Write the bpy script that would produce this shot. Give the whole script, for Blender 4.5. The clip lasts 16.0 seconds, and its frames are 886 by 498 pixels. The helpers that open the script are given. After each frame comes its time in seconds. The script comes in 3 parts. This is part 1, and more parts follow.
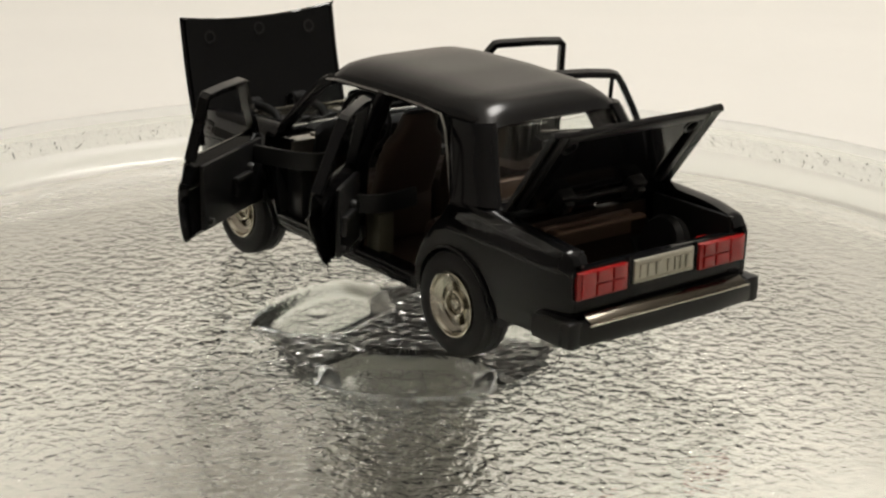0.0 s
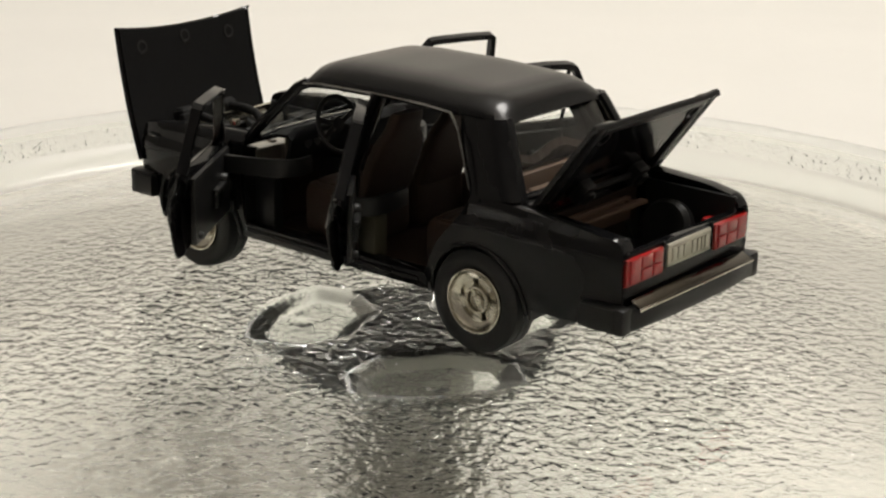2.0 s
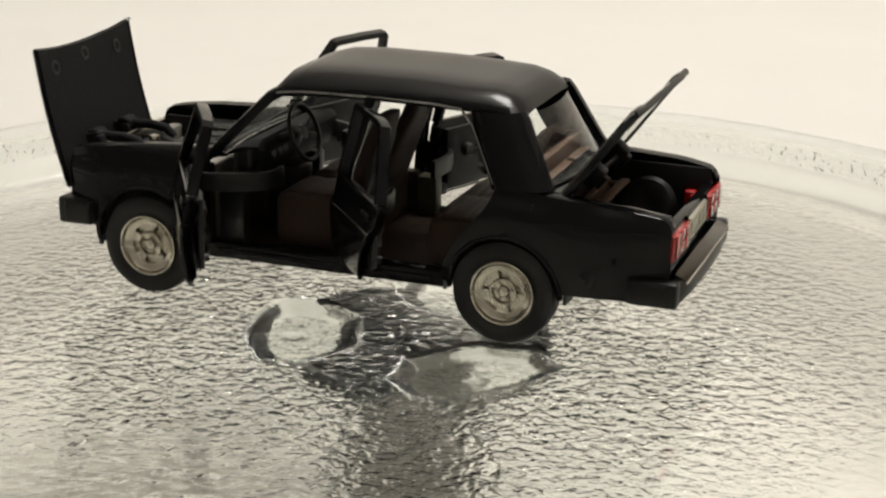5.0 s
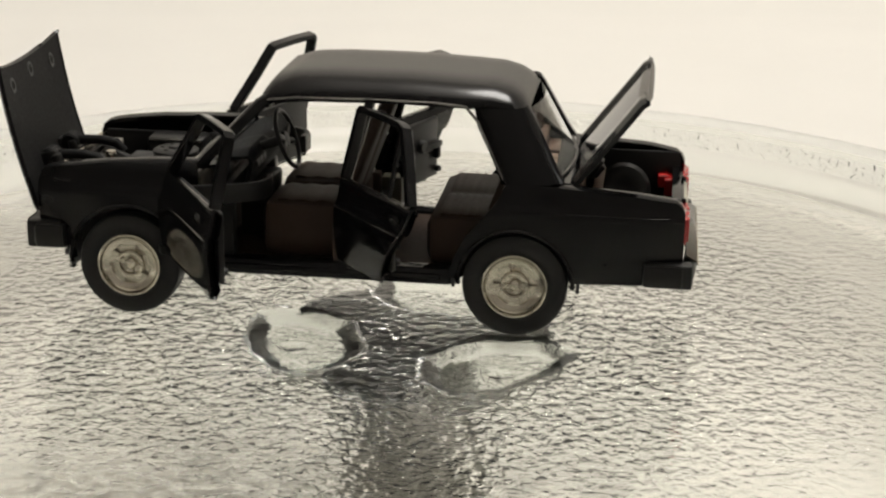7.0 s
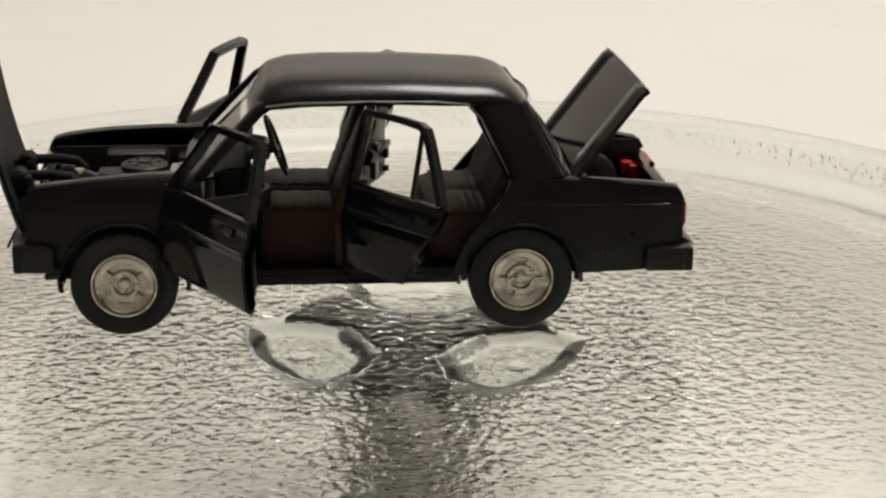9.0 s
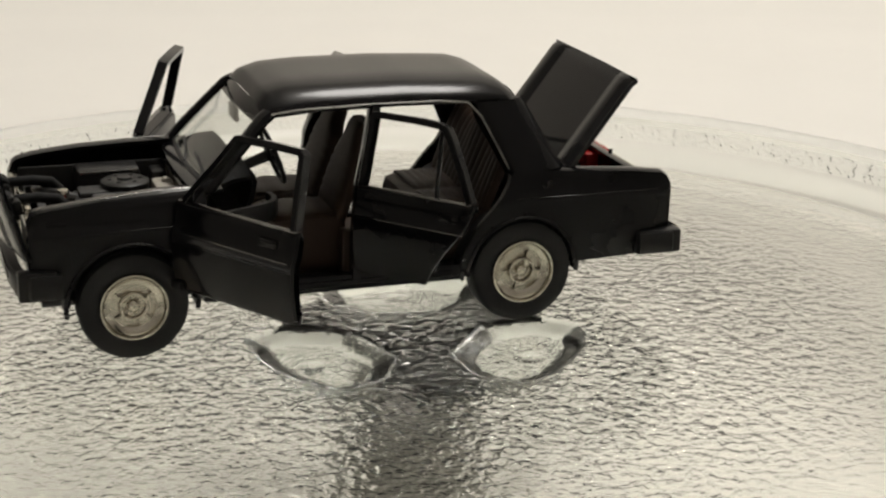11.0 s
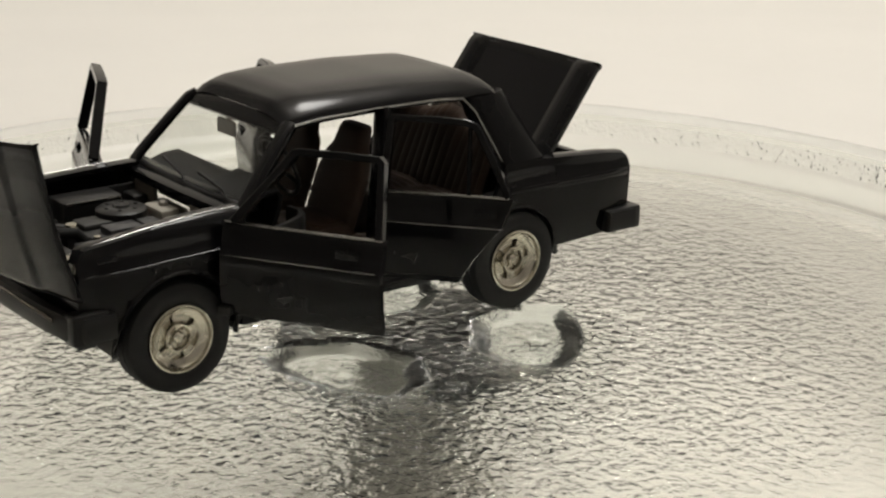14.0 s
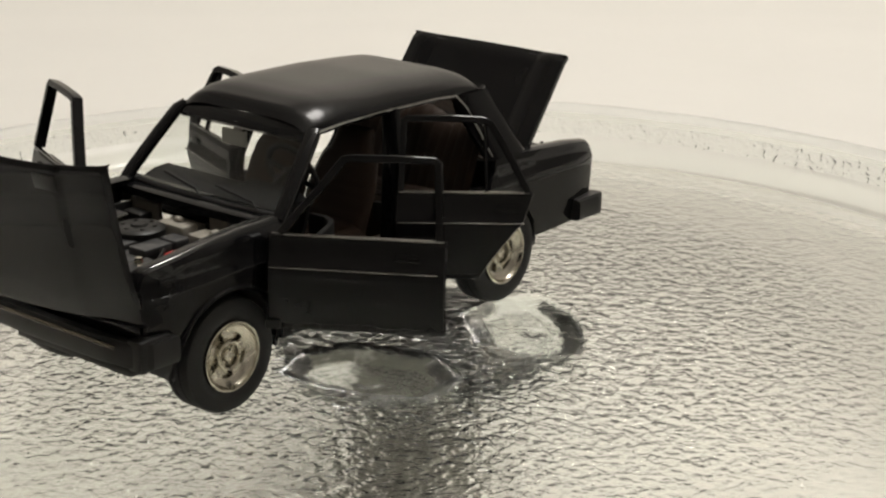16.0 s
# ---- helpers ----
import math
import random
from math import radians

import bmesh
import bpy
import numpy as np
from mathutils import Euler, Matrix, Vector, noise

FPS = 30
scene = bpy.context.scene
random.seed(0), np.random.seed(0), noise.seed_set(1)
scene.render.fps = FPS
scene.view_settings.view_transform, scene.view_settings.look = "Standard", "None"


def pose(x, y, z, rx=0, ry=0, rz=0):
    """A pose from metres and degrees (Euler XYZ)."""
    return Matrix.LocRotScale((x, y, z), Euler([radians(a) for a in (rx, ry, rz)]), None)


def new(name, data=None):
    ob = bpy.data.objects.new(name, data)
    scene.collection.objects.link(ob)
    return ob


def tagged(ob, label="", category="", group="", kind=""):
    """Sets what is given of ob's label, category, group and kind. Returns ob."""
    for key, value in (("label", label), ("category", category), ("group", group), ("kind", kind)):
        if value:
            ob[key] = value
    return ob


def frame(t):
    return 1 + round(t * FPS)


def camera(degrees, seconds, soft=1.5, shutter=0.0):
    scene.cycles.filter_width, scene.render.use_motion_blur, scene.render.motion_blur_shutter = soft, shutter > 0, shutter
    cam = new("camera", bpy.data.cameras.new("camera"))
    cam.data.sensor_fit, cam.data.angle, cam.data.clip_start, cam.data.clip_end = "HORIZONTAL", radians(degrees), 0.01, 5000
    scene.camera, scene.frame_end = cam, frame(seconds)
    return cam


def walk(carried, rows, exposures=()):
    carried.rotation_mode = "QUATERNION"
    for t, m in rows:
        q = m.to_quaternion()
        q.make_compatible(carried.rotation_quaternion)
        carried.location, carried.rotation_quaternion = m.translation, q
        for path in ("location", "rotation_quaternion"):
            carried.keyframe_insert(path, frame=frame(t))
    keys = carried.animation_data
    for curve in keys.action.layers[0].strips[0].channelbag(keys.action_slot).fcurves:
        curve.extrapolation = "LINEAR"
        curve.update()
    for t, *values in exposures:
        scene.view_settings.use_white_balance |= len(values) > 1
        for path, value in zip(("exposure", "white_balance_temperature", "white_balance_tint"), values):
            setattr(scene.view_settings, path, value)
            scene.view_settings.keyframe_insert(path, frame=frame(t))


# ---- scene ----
# A die-cast toy saloon turning on a glass microwave plate. Sizes below are in millimetres, scaled by S.
S = 0.001
RATE, START = 6.4509, -51.575          # degrees per second, degrees at the start
CAR_AT, CAR_HEADING = (-13.01, 12.29), 178.22

cam = camera(29.11, 16.0, soft=2.3)
eye = pose(0, -0.23587, 0.08645, 90 - 17.834, 0, -0.949) @ pose(0, 0, 0, 0, 0, 0.889)
walk(cam, [(0, eye), (16.0, eye)], [(0, 0.0), (2.5, 0.06), (7.0, 0.05), (9.0, -0.06), (16.0, -0.08)])

# ---- light ----
world = bpy.data.worlds.new("world")
world.use_nodes = True
world.node_tree.nodes["Background"].inputs[0].default_value = (1.0, 0.9, 0.78, 1)
world.node_tree.nodes["Background"].inputs[1].default_value = 0.02
scene.world = world


def lamp(name, at, radius, power, colour):
    data = bpy.data.lights.new(name, "POINT")
    data.shadow_soft_size, data.energy, data.color = radius, power, colour
    ob = new(name, data)
    ob.location = at
    return ob


# one round frosted ceiling lamp over the table
lamp("room_lamp", (0.30, 0.36, 1.4), 0.26, 50.0, (0.985, 0.96, 0.915))


# ---- materials ----
def material(name, colour, rough=0.5, metal=0.0, coat=0.0, vary=0.12, size=200.0, bump=0.0, bump_size=2000.0, trans=0.0, ior=1.45, spec=0.5):
    """A surface with mottling at two scales and fine relief."""
    m = bpy.data.materials.new(name)
    m.use_nodes = True
    n, l = m.node_tree.nodes, m.node_tree.links
    b = n["Principled BSDF"]
    tc = n.new("ShaderNodeTexCoord")
    big, fine = n.new("ShaderNodeTexNoise"), n.new("ShaderNodeTexNoise")
    big.inputs["Scale"].default_value, big.inputs["Detail"].default_value = size, 4
    fine.inputs["Scale"].default_value, fine.inputs["Detail"].default_value = bump_size, 3
    mix = n.new("ShaderNodeMix")
    mix.data_type = "RGBA"
    mix.inputs[6].default_value = (*[c * (1 - vary) for c in colour], 1)
    mix.inputs[7].default_value = (*[min(1, c * (1 + vary)) for c in colour], 1)
    l.new(tc.outputs["Object"], big.inputs["Vector"])
    l.new(tc.outputs["Object"], fine.inputs["Vector"])
    l.new(big.outputs["Fac"], mix.inputs[0])
    l.new(mix.outputs[2], b.inputs["Base Color"])
    ramp = n.new("ShaderNodeMapRange")
    ramp.inputs["To Min"].default_value, ramp.inputs["To Max"].default_value = max(0.02, rough * 0.8), min(1, rough * 1.2)
    l.new(fine.outputs["Fac"], ramp.inputs["Value"])
    l.new(ramp.outputs["Result"], b.inputs["Roughness"])
    b.inputs["Metallic"].default_value = metal
    b.inputs["Coat Weight"].default_value = coat
    b.inputs["Coat Roughness"].default_value = 0.12
    b.inputs["Transmission Weight"].default_value = trans
    b.inputs["IOR"].default_value = ior
    b.inputs["Specular IOR Level"].default_value = spec
    if bump:
        bp = n.new("ShaderNodeBump")
        bp.inputs["Strength"].default_value, bp.inputs["Distance"].default_value = bump, 0.0001
        l.new(fine.outputs["Fac"], bp.inputs["Height"])
        l.new(bp.outputs["Normal"], b.inputs["Normal"])
    return m


PAINT = material("black_enamel", (0.0072, 0.0071, 0.0078), 0.08, spec=0.28, vary=0.3, bump=0.02, bump_size=700)
ROOF = material("black_satin_enamel", (0.0072, 0.0071, 0.0078), 0.19, spec=0.32, vary=0.3, bump=0.02, bump_size=700)
PLASTIC = material("black_plastic", (0.015, 0.0148, 0.0145), 0.36, spec=0.35, bump=0.15, bump_size=2500)
RUBBER = material("tyre_rubber", (0.016, 0.016, 0.016), 0.62, bump=0.2, bump_size=3000)
CHROME = material("plated_metal", (0.60, 0.57, 0.49), 0.2, metal=1.0, vary=0.1, size=500, bump=0.04, bump_size=1500)
SILVER = material("silver_strip", (0.10, 0.088, 0.072), 0.14, metal=1.0, vary=0.25, size=400, bump=0.1)
# pale metal for thin bars that put the lamp's highlight on black edges
EDGE = material("edge_highlight_metal", (0.22, 0.216, 0.21), 0.2, metal=1.0, vary=0.6, size=900)
BROWN = material("brown_seat_plastic", (0.042, 0.026, 0.018), 0.55, spec=0.25, bump=0.15)
OLIVE = material("olive_trim_plastic", (0.085, 0.078, 0.05), 0.5, bump=0.15)
GREY = material("dark_grey_plastic", (0.03, 0.03, 0.03), 0.5, bump=0.2)
PALE = material("pale_grey_plastic", (0.42, 0.40, 0.35), 0.5, bump=0.1)
RED = material("red_lens", (0.42, 0.012, 0.012), 0.22, coat=0.5, vary=0.25, size=700, bump=0.2, bump_size=1800)
SIGN = material("embossed_silver_sign", (0.50, 0.48, 0.40), 0.38, metal=0.7, vary=0.2, size=900)
# plain white that stands for glints on the glass
SPECK = material("white_glint_dot", (0.9, 0.9, 0.88), 0.3)
# lighter copy of the cabin brown: light on shelf and tub edge as colour
LIT_BROWN = material("lit_brown_tub_plastic", (0.15, 0.095, 0.065), 0.5, bump=0.15)
LINING = material("matte_black_lining", (0.009, 0.009, 0.009), 0.65, spec=0.16, bump=0.2)
STEEL = material("grey_painted_cover", (0.055, 0.055, 0.057), 0.35, bump=0.1)
TANK = material("grey_tank_plastic", (0.32, 0.30, 0.26), 0.4, bump=0.1)
WEB = material("grey_tan_web_plastic", (0.17, 0.155, 0.13), 0.5, bump=0.15)
CABLE_RED = material("red_cable", (0.4, 0.02, 0.02), 0.4)
ENAMEL = material("cream_enamel", (0.80, 0.78, 0.74), 0.5, vary=0.03, size=18, bump=0.05, bump_size=300)
# unseen surroundings: bright for the roof's sheen, dark to keep the flanks black
WALL = material("bright_surround", (0.7, 0.67, 0.62), 0.9, size=3, bump_size=80)
DIM = material("dark_surround", (0.40, 0.38, 0.355), 0.9, size=3, bump_size=80)
HUB = material("dark_drive_rubber", (0.022, 0.021, 0.02), 0.8, bump=0.2, spec=0.2)
DRIVE = material("grey_drive_plastic", (0.42, 0.41, 0.38), 0.6, bump=0.2, spec=0.3)


def clear(name, tint, rough=0.0, ior=1.45):
    m = bpy.data.materials.new(name)
    m.use_nodes = True
    b = m.node_tree.nodes["Principled BSDF"]
    b.inputs["Base Color"].default_value = (*tint, 1)
    b.inputs["Roughness"].default_value = rough
    b.inputs["Transmission Weight"].default_value = 1.0
    b.inputs["IOR"].default_value = ior
    return m


CLEAR = clear("clear_window_plastic", (0.9, 0.92, 0.9), 0.02, 1.3)


def ripple_glass(name, scale, depth, fade, rough, tint, pebble=0.6):
    """Cast glass with pebbled, wavy relief that dies out towards the radius fade (metres)."""
    m = clear(name, tint, rough, 1.5)
    n, l = m.node_tree.nodes, m.node_tree.links
    tc, cells, fine, warp = n.new("ShaderNodeTexCoord"), n.new("ShaderNodeTexNoise"), n.new("ShaderNodeTexNoise"), n.new("ShaderNodeTexNoise")
    warp.inputs["Scale"].default_value, warp.inputs["Detail"].default_value = scale * 0.9, 1.0
    cells.inputs["Scale"].default_value, cells.inputs["Detail"].default_value, cells.inputs["Distortion"].default_value = scale, 1.2, 1.1
    fine.inputs["Scale"].default_value, fine.inputs["Detail"].default_value = scale * 3, 2
    for t in (cells, fine, warp):
        l.new(tc.outputs["Object"], t.inputs["Vector"])
    # pebbles with creases between them, pushed about by the warp
    push = n.new("ShaderNodeVectorMath")
    push.operation = "MULTIPLY_ADD"
    push.inputs[1].default_value = (1.5 / scale,) * 3
    l.new(warp.outputs["Color"], push.inputs[0])
    l.new(tc.outputs["Object"], push.inputs[2])
    stones = n.new("ShaderNodeTexVoronoi")
    stones.voronoi_dimensions, stones.feature = "2D", "SMOOTH_F1"
    stones.inputs["Scale"].default_value, stones.inputs["Smoothness"].default_value = scale * 0.75, 0.35
    l.new(push.outputs["Vector"], stones.inputs["Vector"])
    both, add = n.new("ShaderNodeMath"), n.new("ShaderNodeMath")
    both.operation = add.operation = "MULTIPLY_ADD"
    both.inputs[1].default_value = -pebble
    add.inputs[1].default_value = 0.14
    l.new(stones.outputs["Distance"], both.inputs[0])
    l.new(cells.outputs["Fac"], both.inputs[2])
    l.new(fine.outputs["Fac"], add.inputs[0])
    l.new(both.outputs[0], add.inputs[2])
    length, span, mul = n.new("ShaderNodeVectorMath"), n.new("ShaderNodeMapRange"), n.new("ShaderNodeMath")
    length.operation, mul.operation = "LENGTH", "MULTIPLY"
    l.new(tc.outputs["Object"], length.inputs[0])
    span.inputs["From Min"].default_value, span.inputs["From Max"].default_value = fade * 0.16, fade
    span.inputs["To Min"].default_value, span.inputs["To Max"].default_value = 1.0, 0.10
    l.new(length.outputs["Value"], span.inputs["Value"])
    l.new(add.outputs[0], mul.inputs[0])
    l.new(span.outputs["Result"], mul.inputs[1])
    bp = n.new("ShaderNodeBump")
    bp.inputs["Strength"].default_value, bp.inputs["Distance"].default_value = 1.0, depth
    l.new(mul.outputs[0], bp.inputs["Height"])
    l.new(bp.outputs["Normal"], n["Principled BSDF"].inputs["Normal"])
    return m


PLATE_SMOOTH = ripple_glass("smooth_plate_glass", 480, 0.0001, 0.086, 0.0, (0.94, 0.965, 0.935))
# shade seen through the plate is tinted into these four, easing off outwards
PLATE_RIPPLE = ripple_glass("shaded_pebbled_glass", 680, 0.00034, 0.076, 0.06, (0.49, 0.48, 0.44), 0.9)
PLATE_SHALLOW = ripple_glass("half_shaded_pebbled_glass", 680, 0.00005, 1.0, 0.06, (0.62, 0.61, 0.57), 0.9)
PLATE_FAINT = ripple_glass("faintly_shaded_pebbled_glass", 680, 0.00004, 1.0, 0.06, (0.78, 0.78, 0.745), 0.9)
PLATE_LOBE = ripple_glass("shaded_frosted_lobe_glass", 1300, 0.00008, 1.0, 0.12, (0.455, 0.47, 0.425))
PLATE_EDGE = clear("worn_rim_glass", (0.97, 0.975, 0.965), 0.6, 1.3)
PLATE_WALL = clear("satin_wall_glass", (0.93, 0.94, 0.915), 0.3, 1.22)
PLATE_RIM = ripple_glass("rough_rim_glass", 640, 0.00046, 1.0, 0.42, (0.97, 0.97, 0.95))


# ---- mesh helpers ----
def mesh_from(name, bm, mats, sharp=0.6):
    bmesh.ops.recalc_face_normals(bm, faces=bm.faces)
    for v in bm.verts:
        v.co *= S
    for f in bm.faces:
        f.smooth = True
    for e in bm.edges:
        if len(e.link_faces) == 2 and e.calc_face_angle(0) > sharp:
            e.smooth = False
    me = bpy.data.meshes.new(name)
    bm.to_mesh(me)
    bm.free()
    for m in mats if isinstance(mats, (list, tuple)) else [mats]:
        me.materials.append(m)
    return me


def part(name, bm, mat, parent, label="", at=None, sharp=0.6):
    ob = new(name, mesh_from(name, bm, mat, sharp))
    ob.parent = parent
    if at is not None:
        ob.matrix_basis = at
    return tagged(ob, label) if label else ob


def mm(x, y, z, rx=0, ry=0, rz=0):
    return pose(x * S, y * S, z * S, rx, ry, rz)


def box(bm, x0, x1, y0, y1, z0, z1, bevel=0.2, m=None):
    c = Matrix.Translation(((x0 + x1) / 2, (y0 + y1) / 2, (z0 + z1) / 2)) @ Matrix.Diagonal((abs(x1 - x0), abs(y1 - y0), abs(z1 - z0), 1))
    vs = bmesh.ops.create_cube(bm, size=1, matrix=c)["verts"]
    if bevel:
        es = list({e for v in vs for e in v.link_edges})
        vs = bmesh.ops.bevel(bm, geom=es, offset=bevel, segments=2, affect="EDGES", profile=0.5)["verts"]
    if m is not None:
        bmesh.ops.transform(bm, matrix=m, verts=list({v for v in vs}))
    return bm


def boxes(*items, bevel=0.2):
    bm = bmesh.new()
    for it in items:
        box(bm, *it, bevel=bevel)
    return bm


def grid(bm, rows, close_u=False, close_v=False):
    vs = [[bm.verts.new(p) for p in r] for r in rows]
    nu, nv = len(vs), len(vs[0])
    for i in range(nu if close_u else nu - 1):
        for j in range(nv if close_v else nv - 1):
            bm.faces.new((vs[i][j], vs[(i + 1) % nu][j], vs[(i + 1) % nu][(j + 1) % nv], vs[i][(j + 1) % nv]))
    return vs


def shell(bm, rows, t):
    """A sheet through rows of points, t thick, its back on the side against its normals."""
    P = np.array(rows, float)
    du = np.gradient(P, axis=0)
    dv = np.gradient(P, axis=1)
    nn = np.cross(du, dv)
    nn /= np.maximum(np.linalg.norm(nn, axis=2, keepdims=True), 1e-9)
    a, b = grid(bm, P), grid(bm, P - nn * t)
    nu, nv = len(a), len(a[0])
    for i in range(nu - 1):
        for j in (0, nv - 1):
            bm.faces.new((a[i][j], a[i + 1][j], b[i + 1][j], b[i][j]))
    for j in range(nv - 1):
        for i in (0, nu - 1):
            bm.faces.new((a[i][j], a[i][j + 1], b[i][j + 1], b[i][j]))
    return bm


def lathe(bm, profile, n=48, axis="z", m=None):
    """Turn (r, h) pairs round z or y; closed where r is 0."""
    rows = []
    for k in range(n):
        a = 2 * math.pi * k / n
        rows.append([(r * math.cos(a), r * math.sin(a), h) if axis == "z" else (r * math.cos(a), h, r * math.sin(a)) for r, h in profile])
    vs = grid(bm, rows, close_u=True)
    if m is not None:
        bmesh.ops.transform(bm, matrix=m, verts=[v for r in vs for v in r])
    bmesh.ops.remove_doubles(bm, verts=[v for r in vs for v in r], dist=1e-4)
    return bm


def tube(bm, path, rx, rz=None, n=10, power=2.0, closed=False):
    """A bar along a path; rx, rz its half sizes, power 2 round, 6 nearly square."""
    rz = rz or rx
    P = [Vector(p) for p in path]
    rows = []
    for i, p in enumerate(P):
        d = (P[(i + 1) % len(P)] - P[i - 1]) if closed else (P[min(i + 1, len(P) - 1)] - P[max(i - 1, 0)])
        d.normalize()
        up = Vector((0, 0, 1)) if abs(d.z) < 0.9 else Vector((0, 1, 0))
        s = d.cross(up).normalized()
        w = s.cross(d)
        ring = []
        for k in range(n):
            a = 2 * math.pi * (k + 0.5) / n
            c, q = math.cos(a), math.sin(a)
            ring.append(p + s * (rx * math.copysign(abs(c) ** (2 / power), c)) + w * (rz * math.copysign(abs(q) ** (2 / power), q)))
        rows.append(ring)
    vs = grid(bm, rows, close_u=closed, close_v=True)
    if not closed:
        bm.faces.new(vs[0])
        bm.faces.new(list(reversed(vs[-1])))
    return bm


def flat_bar(bm, path, wide, deep):
    """A rectangular bar along a path in a sheet facing y: half width in the sheet, half depth along y."""
    P = [Vector(p) for p in path]
    rows = []
    for i, p in enumerate(P):
        before, after = p - P[max(i - 1, 0)], P[min(i + 1, len(P) - 1)] - p
        d = before.normalized() + after.normalized()
        d.normalize()
        n = Vector((0, 1, 0.25)).normalized()
        w = d.cross(n).normalized()
        e = wide * 0.25
        rows.append([p + w * a + n * b for a, b in ((wide, deep - e), (wide - e, deep), (e - wide, deep), (-wide, deep - e), (-wide, e - deep), (e - wide, -deep), (wide - e, -deep), (wide, e - deep))])
    vs = grid(bm, rows, close_v=True)
    bm.faces.new(vs[0])
    bm.faces.new(list(reversed(vs[-1])))
    return bm


def lerp(x, xs, ys):
    return float(np.interp(x, xs, ys))


def flip(bm, side):
    if side < 0:
        for v in bm.verts:
            v.co.y = -v.co.y
    return bm


def empty(name, m):
    ob = new(name)
    ob.empty_display_size = 0.01
    ob.matrix_basis = m
    return ob


# ---- the table and an unseen room added for reflections ----
def unseen_wall(name, x0, x1, y0, y1, z0, z1, mat):
    bm = boxes((x0, x1, y0, y1, z0, z1), bevel=0)
    return tagged(new(name, mesh_from(name, bm, mat)), kind="structure")


def table():
    bm = boxes((-1200, 1200, -260, 1590, -65, -45), bevel=2)
    return tagged(new("table_top", mesh_from("table_top", bm, ENAMEL)), "large cream-white laminate table top", kind="structure")


table()
# added out of view; the darker three stand for a dim room in reflections
unseen_wall("wall_south", -1800, 1800, -1700, -1600, -760, 1700, DIM)
unseen_wall("wall_west", -1900, -1800, -1700, 1700, -760, 1700, DIM)
unseen_wall("wall_east", 1800, 1900, -1700, 1700, -760, 1700, DIM)
unseen_wall("wall_north", -1900, 1900, 1600, 1700, -760, 1700, WALL)
unseen_wall("ceiling", -1900, 1900, -1700, 1700, 1700, 1800, WALL)
unseen_wall("floor", -1900, 1900, -1700, 1700, -860, -760, WALL)


# ---- the glass plate ----
LOBES = (-42, 78, 198)


def lobe_depth(x, y):
    """How far the three locating lobes stand out below, 0 to 1, and the mark in their middle."""
    best = 0.0
    for a in LOBES:
        c, s = math.cos(radians(a)), math.sin(radians(a))
        u, v = c * x + s * y, -s * x + c * y      # outwards, across
        # a rounded sector between the arms
        gap = (max(0.0, 12.6 - abs(v)), max(0.0, (1.0 * u - 1.2 - abs(v)) / 1.41), max(0.0, 25.2 - math.hypot(u, v)), max(0.0, u - 7.6))
        d = -((sum((g + 1e-3) ** -7 for g in gap)) ** (-1 / 7)) if min(gap) > 0 else 0.0
        h = min(1.0, max(0.0, -d / 3.7))
        h = h * h * (3 - 2 * h)
        r = math.hypot(u - 18.1, v)
        if r < 1.6:
            h += 0.05 * min(1, (1.6 - r) / 0.3)
        best = max(best, h)
    return best


def glass_plate():
    bm = bmesh.new()
    n = 300
    radii = [0.01] + list(np.linspace(0.8, 32, 72)) + [36, 42, 50, 60, 70, 78, 84, 88]
    top = [(0.01, -0.25), (40, -0.25), (80, -0.25), (98, -0.2), (104, 0.2), (107, 1.2), (108.2, 2.2), (108.9, 3.0), (109.7, 4.3), (110.6, 6.2), (111.2, 7.4), (112, 7.9), (113, 7.6), (113.4, 7.0)]
    under = [(113.2, 5.6), (112.9, 4.2), (112.6, 2.8), (112.1, 1.0), (111.4, -0.8), (109.6, -3.6), (107, -5.4), (103, -6.0), (97, -6.2), (92, -6.2)]
    rows = []
    for k in range(n):
        a = 2 * math.pi * k / n
        c, s = math.cos(a), math.sin(a)
        row = [(r * c, r * s, z) for r, z in top + under]
        for r in reversed(radii):
            row.append((r * c, r * s, -6.2 - 4.6 * (lobe_depth(r * c, r * s) if r < 33 else 0)))
        rows.append(row)
    vs = grid(bm, rows, close_u=True)
    # underside zones: the tint carries the shade, darkest in the middle
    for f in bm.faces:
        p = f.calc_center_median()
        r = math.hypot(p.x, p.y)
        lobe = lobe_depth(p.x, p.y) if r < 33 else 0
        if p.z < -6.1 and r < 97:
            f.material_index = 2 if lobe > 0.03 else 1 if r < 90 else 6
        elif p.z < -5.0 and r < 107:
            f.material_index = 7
        elif r > 110.9 and -0.8 < p.z < 4.0 and p.z < (r - 106) * 0.9 - 2.0:
            f.material_index = 3
        elif p.z > 5.5:
            f.material_index = 4
        elif 97.5 < r < 107.6 and p.z > -1:
            f.material_index = 5
    bmesh.ops.remove_doubles(bm, verts=bm.verts, dist=0.02)
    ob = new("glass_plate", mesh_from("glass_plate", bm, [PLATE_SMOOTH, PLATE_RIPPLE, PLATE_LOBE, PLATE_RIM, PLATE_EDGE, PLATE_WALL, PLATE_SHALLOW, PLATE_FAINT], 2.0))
    ob.visible_shadow = False
    return tagged(ob, "round clear glass microwave plate with pebbled underside", "plate")


plate = glass_plate()


def glint_dots():
    """Tiny white balls on the plate's top that stand for its specular glints."""
    rng = random.Random(7)
    bm = bmesh.new()
    for _ in range(170):
        r, a = 88 * math.sqrt(rng.random()), rng.random() * 2 * math.pi
        if r < 27 and rng.random() < 0.6:
            continue
        s = rng.uniform(0.05, 0.13)
